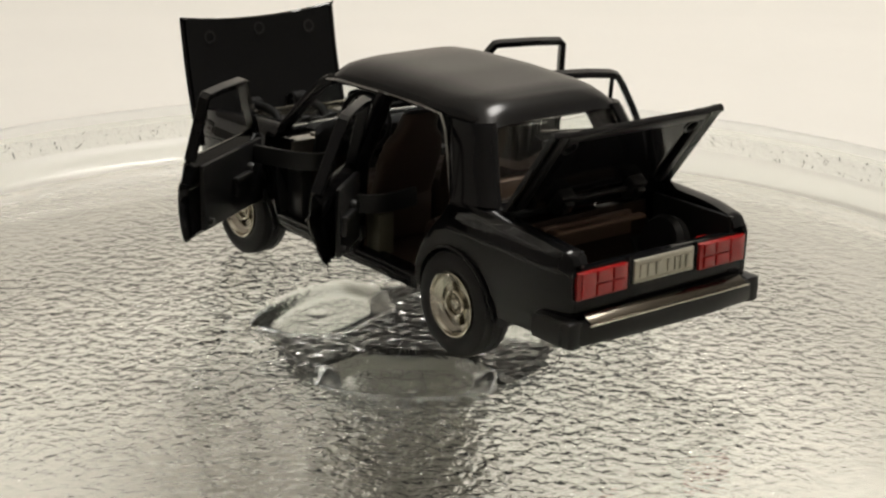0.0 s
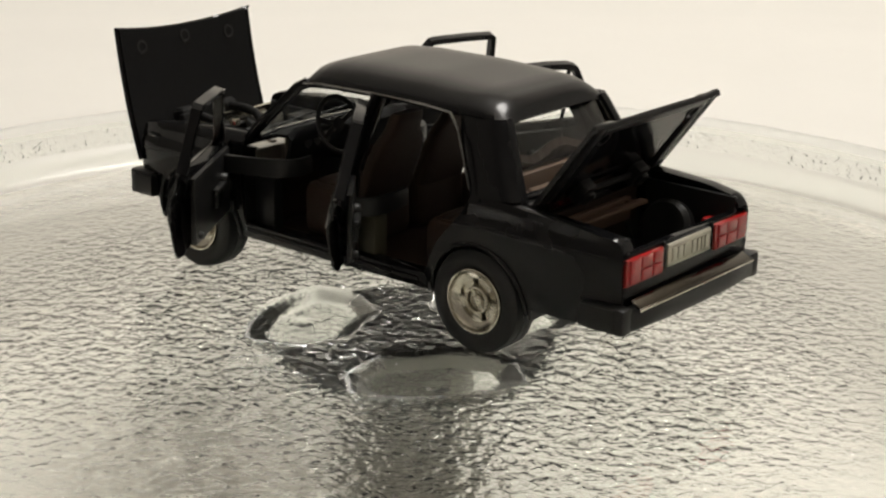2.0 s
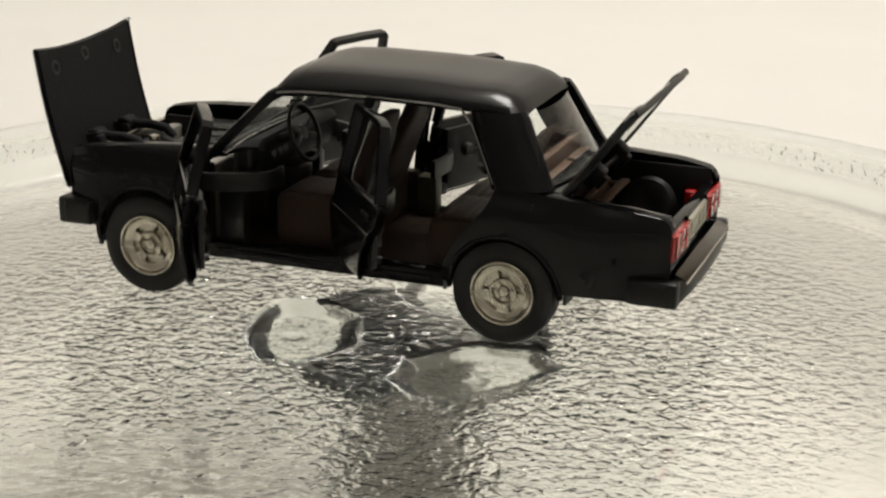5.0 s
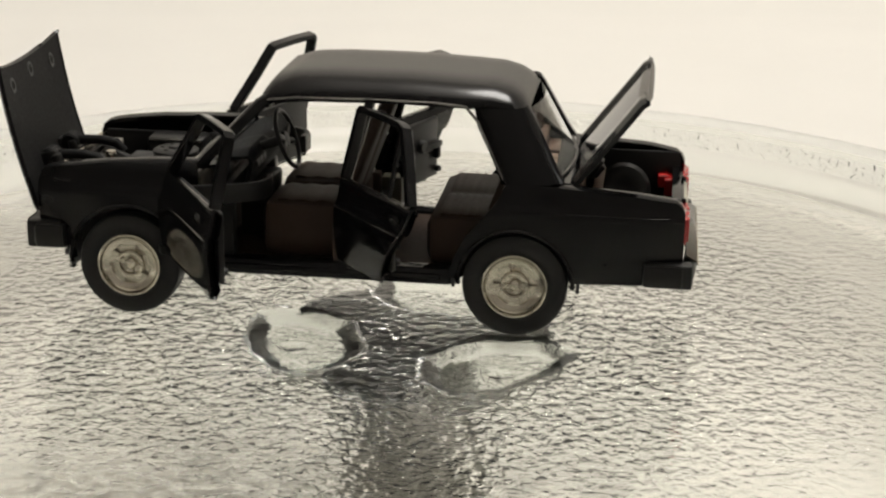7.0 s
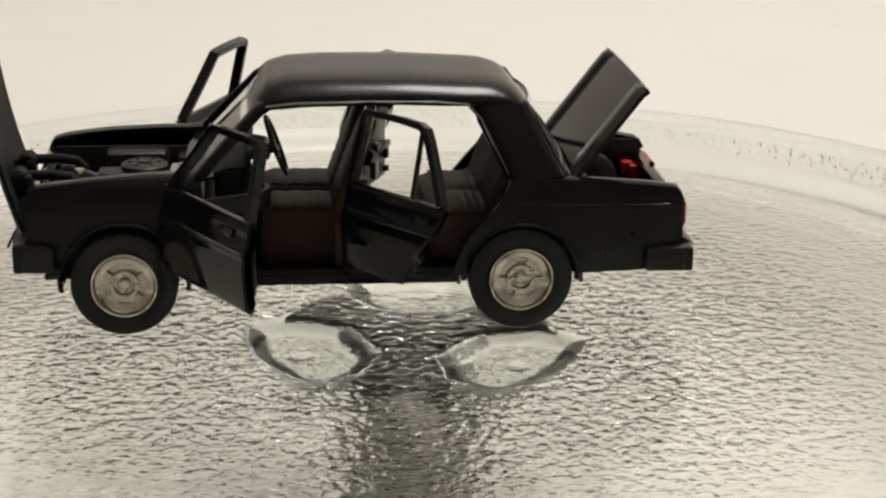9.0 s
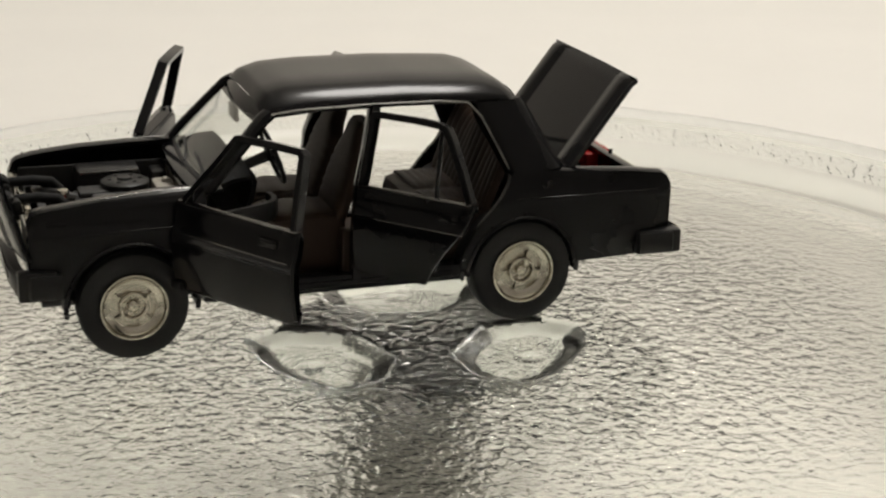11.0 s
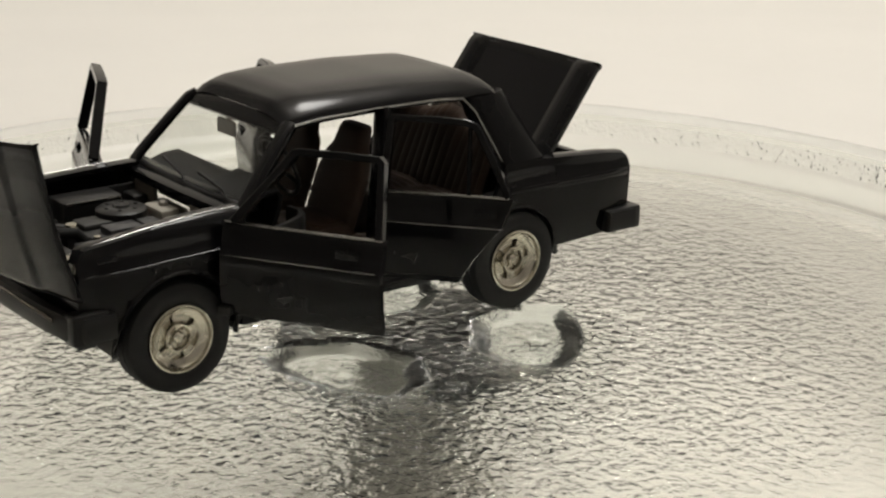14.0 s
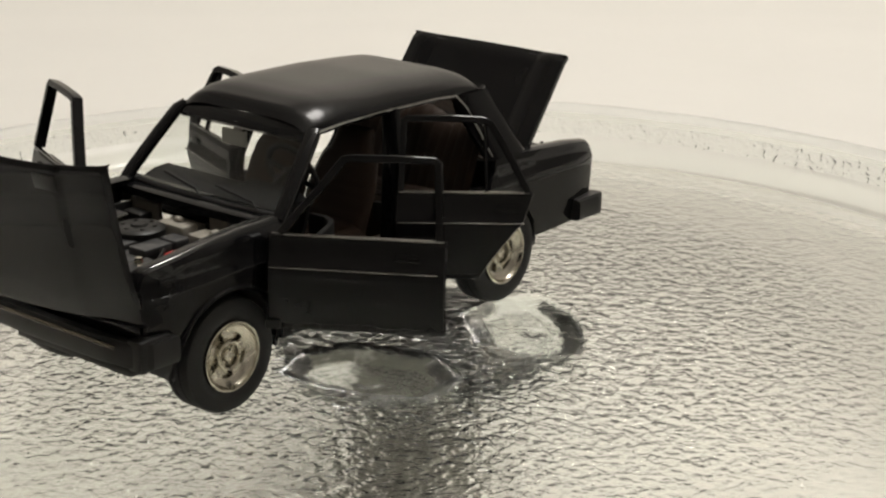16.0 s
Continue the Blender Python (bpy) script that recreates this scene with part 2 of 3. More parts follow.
        bmesh.ops.create_icosphere(bm, subdivisions=1, radius=s, matrix=Matrix.Translation((r * math.cos(a), r * math.sin(a), -0.19)))
    return tagged(part("glint_specks", bm, SPECK, plate), kind="stuff")


glint_dots()


def turntable_drive():
    """The drive under the plate: a dark head that fits between the three lobes, on a grey column with a wide foot."""
    top = tagged(empty("turntable_drive", mm(0, 0, 0)), "grey turntable drive with a dark head between the plate lobes", "turntable drive")
    bm = bmesh.new()
    step, reach = 0.5, 20.0
    count = int(reach / step)
    cell = {}
    for i in range(-count, count):
        for j in range(-count, count):
            x, y = (i + 0.5) * step, (j + 0.5) * step
            if math.hypot(x, y) < reach and lobe_depth(x, y) < 0.01:
                cell[i, j] = 1
    corner = {}

    def at(i, j, z):
        if (i, j, z) not in corner:
            corner[i, j, z] = bm.verts.new((i * step, j * step, z))
        return corner[i, j, z]

    for i, j in cell:
        for z in (-6.5, -10.4):
            bm.faces.new([at(i + a, j + b, z) for a, b in ((0, 0), (1, 0), (1, 1), (0, 1))])
        for a, b, (p, q) in ((1, 0, ((1, 0), (1, 1))), (-1, 0, ((0, 0), (0, 1))), (0, 1, ((0, 1), (1, 1))), (0, -1, ((0, 0), (1, 0)))):
            if (i + a, j + b) not in cell:
                bm.faces.new((at(i + p[0], j + p[1], -6.5), at(i + q[0], j + q[1], -6.5), at(i + q[0], j + q[1], -10.4), at(i + p[0], j + p[1], -10.4)))
    part("head", bm, HUB, top, "dark rubber drive head")
    bm = bmesh.new()
    lathe(bm, [(0, -11.0), (7.4, -11.0), (8.2, -11.4), (8.6, -12.4), (9, -20), (9.4, -30), (10.5, -38), (13, -43), (15, -44.9), (0, -44.9)], 48)
    part("column", bm, DRIVE, top, "grey plastic column")
    return top


drive = turntable_drive()


# ---- the toy car: x forwards, y to its left, z up from the wheels' contact ----
car = tagged(empty("toy_car", mm(*CAR_AT, 0, 0, 0, CAR_HEADING)), "black die-cast toy saloon with every door and lid open", "toy car")


def flank(x, z):
    y = lerp(z, [6.5, 8, 11, 15, 18.0, 18.5, 19.0, 21.4, 22.3, 23.2], [15.3, 15.9, 16.5, 16.8, 16.9, 16.75, 16.45, 16.25, 15.9, 14.9])
    if x > 35:
        y -= 0.9 * ((x - 35) / 6.5) ** 2
    if x < -44:
        y -= 0.9 * ((-44 - x) / 7.5) ** 2
    return y


def arch(x, cx, cz, r):
    d = abs(x - cx)
    return cz + math.sqrt(r * r - d * d) if d < r else -99


def side_panel(name, xs, zlo, zhi, side, nz=14):
    rows = []
    for x in xs:
        a, b = zlo(x), zhi(x)
        col = [(x, flank(x, z), z) for z in np.linspace(a, b, nz)]
        if abs(b - flat_top(x)) < 0.05:                    # the shoulder turns in at the top
            col += [(x, flank(x, b) - 0.5, b + 0.22), (x, flank(x, b) - 1.3, b + 0.25), (x, flank(x, b) - 2.3, b + 0.1)]
        else:
            col += [(x, flank(x, b) - d, b + 0.02) for d in (0.3, 0.6, 0.9)]
        rows.append(col)
    bm = flip(shell(bmesh.new(), rows, -0.7), side)
    return part(name, bm, PAINT, car, sharp=0.7)


def flat_top(x):
    if x > 0:
        return lerp(x, [17, 24, 32, 38, 40.4, 41.2, 41.7], [22.9, 22.8, 22.3, 21.6, 21.2, 20.6, 19.2])
    return lerp(x, [-51.7, -51.3, -50.4, -46, -33, -26.6], [18.8, 19.7, 20.4, 21.1, 22.0, 22.2])


for side in (1, -1):
    # front fender
    f_lo = lambda x: max(arch(x, 28.2, 7.3, 8.7), lerp(x, [17.8, 36.9, 37.0, 41.7], [7.4, 7.4, 9.0, 10.0]))
    xs = sorted(set(np.concatenate([np.linspace(17.8, 19.5, 4), 28.2 + 8.7 * np.sin(np.linspace(-1.56, 1.56, 36)), np.linspace(37, 41.7, 9)]).round(3)))
    side_panel("front_fender", xs, f_lo, flat_top, side)
    # rear quarter
    r_lo = lambda x: max(arch(x, -28.2, 7.3, 7.9), lerp(x, [-51.7, -36.3, -18], [8.4, 7.8, 7.2]))
    r_hi = lambda x: lerp(x, [-26.62, -26.0, -25, -23, -21, -19.4, -18.4], [flat_top(-26.6), 20.6, 18.9, 16.6, 14.2, 11.0, 8.2]) if x > -26.6 else flat_top(x)
    xs = sorted(set(np.concatenate([np.linspace(-18.4, -20.2, 5), -28.2 + 7.9 * np.sin(np.linspace(-1.56, 1.56, 40)), [-26.62], np.linspace(-36.2, -49, 12), np.linspace(-49.5, -51.7, 6)]).round(3)))
    side_panel("rear_quarter", xs, r_lo, r_hi, side)
    # arch lips
    for cx, r, a0, a1 in ((28.2, 9.0, -8, 188), (-28.2, 8.2, -2, 182)):
        bm = bmesh.new()
        path = []
        for a in np.linspace(radians(a0), radians(a1), 40):
            x, z = cx + r * math.cos(a), 7.3 + r * math.sin(a)
            path.append((x, flank(x, z) + 0.15, z))
        tube(bm, path, 0.38, 0.34, 8)
        part("arch_lip", flip(bm, side), PAINT, car)
        # well liner
        rows = [[(cx + 9.2 * math.cos(a), y, 7.3 + 9.2 * math.sin(a)) for y in (15.8, 10.5)] for a in np.linspace(-0.1, math.pi + 0.1, 24)]
        bm = shell(bmesh.new(), rows, 0.5)
        part("wheel_well", flip(bm, side), GREY, car)
    # sill
    bm = boxes((-19, 18.5, 13.2, 16.0, 6.6, 9.0), (-17.5, 17.0, 15.4, 16.35, 7.2, 8.3), bevel=0.35)
    part("sill", flip(bm, side), PAINT, car)
    # crease line of the waist along the panels
    bm = bmesh.new()
    tube(bm, [(x, flank(x, 18.3) + 0.02, 18.3 + 0.004 * (x + 30)) for x in np.linspace(-27, -49.5, 14)], 0.07, 0.07, 6)
    part("waist_crease", flip(bm, side), PAINT, car)
    bm = bmesh.new()
    tube(bm, [(x, flank(x, 18.3) + 0.02, 18.5 - 0.03 * (x - 18)) for x in np.linspace(18.2, 40.5, 14)], 0.07, 0.07, 6)
    part("waist_crease", flip(bm, side), PAINT, car)
    # highlight of the fender's top edge, laid on as a thin bar
    bm = bmesh.new()
    tube(bm, [(x, flank(x, flat_top(x)) - 0.55, flat_top(x) + 0.2) for x in np.linspace(18.5, 40.6, 16)], 0.06, 0.06, 6)
    part("fender_ridge", flip(bm, side), EDGE, car)
    # pillars
    bm = bmesh.new()
    lean_out = 0.4 if side < 0 else 0.0
    tube(bm, [(17.6, 14.9, 22.3), (16.2, 14.7, 24.0), (12.2, 13.6 + lean_out * 0.7, 28.2), (9.2, 12.7 + lean_out, 31.3), (8.2, 12.1 + lean_out, 31.9)], 1.0, 0.8, 12, 3.5)
    part("pillar", flip(bm, side), PAINT, car)
    bm = bmesh.new()
    tube(bm, [(-3.2, 15.0, 7.5), (-3.4, 15.4, 15), (-4.0, 15.2, 22), (-5.5, 14.0, 27), (-6.8, 12.6, 32.4)], 0.7, 1.35, 10, 5)
    part("pillar", flip(bm, side), PAINT, car)
    # broad rear pillar
    rows = []
    for k in np.linspace(0, 1, 10):
        z = 22.0 + 9.9 * k
        xf, xr = lerp(z, [22, 26, 30, 31.8, 32.6], [-26.5, -24.6, -22.4, -22.4, -20.0]), lerp(z, [22, 23.5, 31, 32.6], [-34.2, -33.2, -29.2, -28.0])
        yo = lerp(z, [22, 23, 32.6], [15.6, 15.2, 12.0]) + (0.5 * (z - 22) / 10 if side < 0 else 0.0)
        col = [(xf, yo - 1.2, z), (xf - 0.1, yo - 0.3, z)]
        col += [(xf + (xr - xf) * q, yo + 0.25 * math.sin(math.pi * q) - 1.5 * max(0, q - 0.75) ** 2 * 8, z) for q in np.linspace(0.06, 0.93, 8)]
        col += [(xr, yo - 1.1, z), (xr + 0.1, yo - 1.9, z)]
        rows.append(col)
    bm = shell(bmesh.new(), rows, 0.7)
    part("pillar", flip(bm, side), PAINT, car, sharp=0.9)
    # highlight bar where the pillar meets the shoulder, and along the rain gutter
    bm = bmesh.new()
    tube(bm, [(x, 15.45 - 0.02 * (x + 30) ** 2 * 0.1, 22.35) for x in np.linspace(-26.5, -33.6, 8)], 0.22, 0.2, 6)
    tube(bm, [(8.6, 12.9, 31.9), (4, 13.25, 32.5), (-6, 13.35, 32.7), (-16, 13.25, 32.6), (-20.4, 13.15, 32.2), (-22.3, 13.75, 30.2), (-24.4, 14.75, 26.0), (-26.1, 15.6, 22.6)], 0.24, 0.22, 8)
    part("gutter", flip(bm, side), EDGE, car)


def roof():
    rows = []
    for x in list(np.linspace(9.2, 6, 6)) + list(np.linspace(5, -24, 16)) + list(np.linspace(-25, -29.2, 8)):
        half = lerp(x, [-29.2, -26, -20, 0, 6, 9.2], [11.6, 12.4, 13.1, 13.2, 12.9, 12.1])
        rim = lerp(x, [-29.2, -27, -22, -10, 2, 7, 9.2], [31.3, 32.0, 32.5, 32.8, 32.6, 32.1, 31.5])
        crown = lerp(x, [-29.2, -28, -26.5, -24, -12, 0, 5, 8, 9.2], [31.8, 33.3, 34.3, 35.0, 35.6, 35.6, 35.3, 34.4, 33.0])
        row = []
        for q in np.linspace(-1, 1, 25):
            s = math.copysign(abs(q) ** 0.75, q)
            row.append((x, (half + 0.3) * s - 0.4, rim + (crown - rim) * (1 - abs(s) ** 5.5)))
        row = [(x, -half - 0.4, rim - 0.7)] + row + [(x, half - 0.4, rim - 0.7)]
        rows.append(row)
    return part("roof", shell(bmesh.new(), rows, -0.6), ROOF, car, sharp=1.3)


roof()


def glass_sheet(name, top, bottom, bow, t=0.5):
    """A bowed pane between two edges given as (x, half width, z)."""
    rows = []
    for k in np.linspace(0, 1, 8):
        x, h, z = [a + (b - a) * k for a, b in zip(bottom, top)]
        rows.append([(x + bow * (1 - q * q), (h + 0.3) * q - 0.25, z) for q in np.linspace(-1, 1, 13)])
    ob = part(name, shell(bmesh.new(), rows, t), CLEAR, car, "clear moulded plastic window pane")
    ob.visible_shadow = False
    return ob


glass_sheet("windshield", (8.6, 11.9, 31.6), (16.6, 13.9, 22.9), 0.9)
glass_sheet("rear_window", (-28.6, 10.6, 31.6), (-33.6, 12.6, 22.5), -2.0)

for side in (1, -1):
    bm = bmesh.new()
    tube(bm, [(-28.3, 11.5, 32.0), (-30.3, 12.1, 28.6), (-32.6, 12.8, 24.3), (-33.8, 13.1, 22.5)], 0.32, 0.4, 8)
    part("rear_window_seal", flip(bm, side), PAINT, car)
    bm = bmesh.new()
    tube(bm, [(-28.5, 11.9, 32.0), (-30.6, 12.5, 28.6), (-33.0, 13.25, 24.3), (-34.2, 13.6, 22.5)], 0.12, 0.12, 6)
    part("bright_seal_edge", flip(bm, side), EDGE, car)
bm = bmesh.new()
tube(bm, [(-33.9 - 1.6 * (1 - q * q), 13.0 * q, 22.55) for q in np.linspace(-1, 1, 11)], 0.35, 0.3, 8)
part("rear_window_sill", bm, PAINT, car)
# frames of the two panes, cowl, rear deck
rows = [[(x + 0.9 * (1 - q * q), 12.5 * q - 0.3, z + 0.5 * (1 - q * q)) for q in np.linspace(-1, 1, 15)] for x, z in ((8.3, 32.4), (8.9, 31.9), (9.5, 31.2), (9.7, 30.7), (9.3, 30.5))]
part("windshield_header", shell(bmesh.new(), rows, 0.5), PAINT, car, sharp=1.2)
bm = bmesh.new()
tube(bm, [(9.75 + 0.9 * (1 - q * q), 11.6 * q, 30.6 + 0.5 * (1 - q * q)) for q in np.linspace(-1, 1, 13)], 0.1, 0.1, 6)
part("windshield_edge", bm, EDGE, car, "bright edge of the windshield")
bm = bmesh.new()
tube(bm, [(16.9 + 0.9 * (1 - q * q), 13.6 * q, 22.7) for q in np.linspace(-1, 1, 13)], 0.45, 0.35, 8)
part("windshield_seal", bm, PLASTIC, car)
bm = bmesh.new()
rows = [[(x + 0.9 * (1 - (y / 15) ** 2) - 0.3, y, z - 0.0025 * y * y * 0.4) for y in np.linspace(-15.2, 15.2, 15)] for x, z in ((15.6, 22.9), (17.2, 22.7), (18.6, 22.55), (19.2, 22.3), (19.3, 21.2))]
part("cowl", shell(bm, rows, 0.5), PAINT, car)
bm = bmesh.new()
rows = [[(x, y, z) for y in np.linspace(-14.4, 14.4, 9)] for x, z in ((-32.8, 22.6), (-34.2, 22.3), (-35.4, 22.2), (-35.8, 21.9), (-35.9, 20.6))]
part("rear_deck", shell(bm, rows, -0.5), PAINT, car)
# tail panel with the raised lip and its corners
part("tail_panel", boxes((-51.6, -50.6, -15.0, 15.0, 10.0, 18.0), (-51.2, -49.8, -14.6, 14.6, 17.6, 18.2), (-51.9, -51.2, -6.3, -5.9, 14.2, 18.5), (-51.9, -51.2, 5.9, 6.3, 14.2, 18.5), bevel=0.15), PAINT, car)
part("tail_skirt", boxes((-51.2, -44, -14.8, 14.8, 7.9, 10.4), bevel=0.5), PLASTIC, car)
part("trunk_floor", boxes((-51, -35, -13.5, 13.5, 10.8, 11.6), (-51, -36, -13.9, -13.2, 11, 20.4), (-51, -36, 13.2, 13.9, 11, 20.4), bevel=0.1), PLASTIC, car, "black moulded luggage tray")
bm = bmesh.new()
lathe(bm, [(0, 0), (3.4, 0), (4.1, 0.5), (4.2, 2.0), (3.6, 2.8), (2.4, 3.0), (1.2, 2.7), (0, 2.7)], 28, "y", Matrix.Translation((-42.5, -10.6, 14.6)) @ Matrix.Rotation(radians(18), 4, "X"))
part("spare_wheel", bm, PLASTIC, car, "black spare wheel standing in the trunk")
part("fuel_tank", boxes((-46, -39, 8.6, 13.0, 11.4, 16.6), (-44.6, -40.6, 4, 8.4, 11.4, 13.8), bevel=0.6), PLASTIC, car)
part("seat_tub_edge", boxes((-36.8, -35.9, -8.4, 7.8, 15.4, 18.8), (-39.7, -38.3, -8.4, 7.8, 18.3, 18.9), (-38.8, -36.4, -8.0, -6.8, 18.0, 18.5), (-38.8, -36.4, 6.2, 7.4, 18.0, 18.5), bevel=0.15), LIT_BROWN, car, "brown plastic edge of the cabin tub, lightened as if lit")


def trunk_lid():
    """Lid in its own space: hinge line at the origin, closed towards -x."""
    bm = bmesh.new()
    rows = []
    for u in [0.1, 0.6, 2, 4, 6, 8, 10, 12, 14.0, 15.1, 15.8, 16.1, 16.2, 16.2]:
        row = []
        for y in [-14.6, -14.3, -13.4, -10.4, -9.9, -9.4, -4, 0, 4, 9.4, 9.9, 10.4, 13.4, 14.3, 14.6]:
            z = 0.35 - 0.0009 * y * y - (0.35 if abs(y) > 14 else 0.1 if abs(y) > 13.5 else 0)
            z += 0.0 if abs(y) > 9.9 else -0.42
            z -= 0.012 * u + (0 if u < 15.1 else (u - 15.1) ** 2 * 0.6)
            row.append((-u - 0.002 * (196 - y * y) * 0.4, y * (1.05 - 0.0006 * u), z))
        rows.append(row)
    for k, z in ((11, -0.6), (12, -1.1), (13, -1.5)):
        rows[k] = [(p[0] + (0.0 if k < 13 else 0.2), p[1], z if abs(p[1]) < 13.9 else z + 0.3) for p in rows[k]]
    shell(bm, rows, -0.7)
    lid = part("trunk_lid", bm, PAINT, car, "black trunk lid raised on its hinges", mm(-35.6, -0.55, 22.0, 0, 53.5, 0), 0.9)
    # rim of the inner side, hinge brackets, hole marks
    bm = boxes((-15.4, -1, 12.2, 13.4, -1.1, -0.4), (-15.4, -1, -13.4, -12.2, -1.1, -0.4), (-15.6, -14.4, -12.4, 12.4, -1.3, -0.4), bevel=0.2)
    part("inner_frame", bm, PLASTIC, lid)
    for y in (-6.5, 6.5):
        bm = boxes((-3.8, -0.4, y - 1.3, y + 1.3, -2.6, -0.5), (-3.2, -1.0, y - 0.8, y + 0.8, -3.3, -2.2), bevel=0.35)
        part("hinge", bm, PLASTIC, lid)
    bm = bmesh.new()
    tube(bm, [(-2.0, -7.5, -1.6), (-2.0, 7.5, -1.6)], 0.5, 0.4, 8)
    part("hinge_bar", bm, PLASTIC, lid)
    for y in (-11.0, 11.0):
        bm = bmesh.new()
        lathe(bm, [(0.95, -0.45), (1.25, -0.45), (1.25, -0.9), (0.95, -0.9), (0.95, -0.45)], 20, "z", Matrix.Translation((-13.2, y, -0.25)))
        part("moulding_ring", bm, PLASTIC, lid)


trunk_lid()


def hood():
    bm = bmesh.new()
    rows = []
    for u in [0, 0.3, 1.0, 3, 6, 9, 12, 15, 18, 20.4, 21.3, 21.6]:
        row = []
        for y in [-16.2, -15.9, -15.2, -12, -9.3, -8.7, -8.2, -7.5, -4, 0, 4, 7.5, 8.2, 8.7, 9.3, 12, 15.2, 15.9, 16.2]:
            z = 0.4 - 0.0045 * y * y * 0.55 - (0.5 if abs(y) > 16 else 0.15 if abs(y) > 15.5 else 0)
            z += 0.32 if abs(y) < 8.4 else 0.0
            z += 0.5 * math.sin(math.pi * min(1, u / 21.6)) - (0.3 if u < 0.2 or u > 21.5 else 0)
            back = 1.1 * (1 - (y / 16.2) ** 2) * (u / 21.6) ** 3
            row.append((-u + back, y, z))
        rows.append(row)
    shell(bm, rows, -0.6)
    at = mm(43.8, 0.6, 14.3, 0, 103.0, 0) @ mm(0, 0, 0, -5.0, 0, 0)
    lid = part("hood", bm, PAINT, car, "black hood tipped forward and standing upright", at, 0.9)
    bm = bmesh.new()
    under = [[(p[0], p[1], 0.4 - 0.0025 * p[1] ** 2 + 0.5 * math.sin(math.pi * min(1, -p[0] / 21.6)) - 0.66) for p in r if abs(p[1]) < 15.7] for r in rows[1:-1]]
    shell(bm, under, -0.14)
    part("lining", bm, LINING, lid, "matte black underside", sharp=0.9)
    for u, y in ((-17.8, 10.5), (-17.8, -10.5), (-18.4, 0.0)):
        bm = bmesh.new()
        lathe(bm, [(0.75, 0), (1.15, 0), (1.15, -0.75), (0.75, -0.75), (0.75, 0)], 20, "z", Matrix.Translation((u, y, 0.3 - 0.0025 * y * y + 0.2)))
        part("moulding_ring", bm, PLASTIC, lid)
    for y in (-4.8, 4.8):
        bm = boxes((-6.4, -2.8, y - 1.1, y + 1.1, -2.4, 0.2), (-5.8, -3.6, y - 1.7, y + 1.7, -3.0, -1.6), bevel=0.4)
        part("hinge", bm, PLASTIC, lid)
    bm = boxes((-19.6, -17.6, 4.6, 8.2, 0.68, 0.9), bevel=0.1)
    part("air_intake", bm, PLASTIC, lid)


hood()


# ---- doors ----
def door(front, side, swing, hx, hy):
    """A door in its own space: hinge at the origin, closed towards -x, outwards +y (then mirrored for the far side)."""
    L = 22.9 if front else 18.8
    zb, zt = 8.2, 22.2

    def rear_edge(z):
        return L if front else lerp(z, [9.8, 11, 12.5, 14, 16, 18.5, 22.2], [11.6, 12.3, 13.2, 14.2, 15.8, 17.8, 19.2])

    def skin(z):
        return flank(0, z) - 16.2 + (0.5 * math.sin(math.pi * min(1, max(0, (z - 8) / 13))))

    rows = []
    for z in [9.8, 10.1, 10.8, 12, 13.4, 15, 16.5, 17.9, 18.25, 18.6, 19.2, 20.5, 21.6, 22.0, 22.25]:
        e = rear_edge(z)
        rows.append([(-e * q, skin(z) - (0.35 if q < 0.01 or q > 0.99 else 0.0) - (0.25 if z < 9.9 or z > 22.1 else 0), z) for q in (0, 0.012, 0.1, 0.25, 0.4, 0.55, 0.7, 0.85, 0.988, 1.0)])
    bm = flip(shell(bmesh.new(), rows, -1.7), side)
    at = mm(hx, side * hy, 0, 0, 0, -side * swing)
    name = "front_door" if front else "rear_door"
    d = part(name, bm, PAINT, car, "black toy door swung wide open", at, 0.8)

    # window frame leaning inwards
    def lean(u, z):
        return (-u, -0.75 - 0.25 * (z - 22.2), z)

    if front:
        path = [lean(1.6, 22.2), lean(3.2, 24.2), lean(6.2, 27.6), lean(8.9, 31.0), lean(9.35, 31.6), lean(10.1, 31.75), lean(16, 31.9), lean(20.8, 31.85), lean(21.3, 31.4), lean(21.5, 28), lean(21.9, 22.2)]
    else:
        path = [lean(0.7, 22.2), lean(1.0, 28), lean(1.15, 31.5), lean(1.5, 31.85), lean(8, 31.9), lean(11.8, 31.7), lean(13.0, 31.3), lean(13.9, 30.0), lean(16.0, 26.4), lean(18.2, 22.2)]
    bm = bmesh.new()
    flat_bar(bm, path, 0.5, 0.8)
    part("window_frame", flip(bm, side), PAINT, d)
    # bars for the highlights along the belt ledge and the door crease
    bm = boxes((-L + 0.5, -0.5, -0.62, -0.02, 22.1, 22.42), bevel=0.12)
    part("belt_highlight", flip(bm, side), EDGE, d)
    bm = boxes((-L + 1.0, -0.4, 0.85, 1.12, 18.1, 18.3), bevel=0.08)
    part("side_crease", flip(bm, side), EDGE, d)
    if not front:
        bm = bmesh.new()
        tube(bm, [lean(12.6, 22.2), lean(12.2, 31.5)], 0.3, 0.35, 8, 4)
        part("window_divider", flip(bm, side), PAINT, d)
    # handle in its recess
    u = 17.6 if front else 15.0
    bm = boxes((-u - 1.9, -u + 1.3, 0.3, 0.62, 19.5, 20.7), bevel=0.12)
    h = part("door_handle", flip(bm, side), PAINT, d)
    bm = boxes((-u - 1.7, -u + 1.1, 0.56, 0.74, 20.0, 20.4), bevel=0.12)
    part("handle_flap", flip(bm, side), PAINT, h)
    # inner trim: card, arm rest, winder boss, lock block
    t0 = -2.35
    card = boxes((-(L - 2.2 if front else 12.0), -1.6, t0, -1.5, 11.2, 21.2), bevel=0.25)
    tr = part("door_card", flip(card, side), PLASTIC, d)
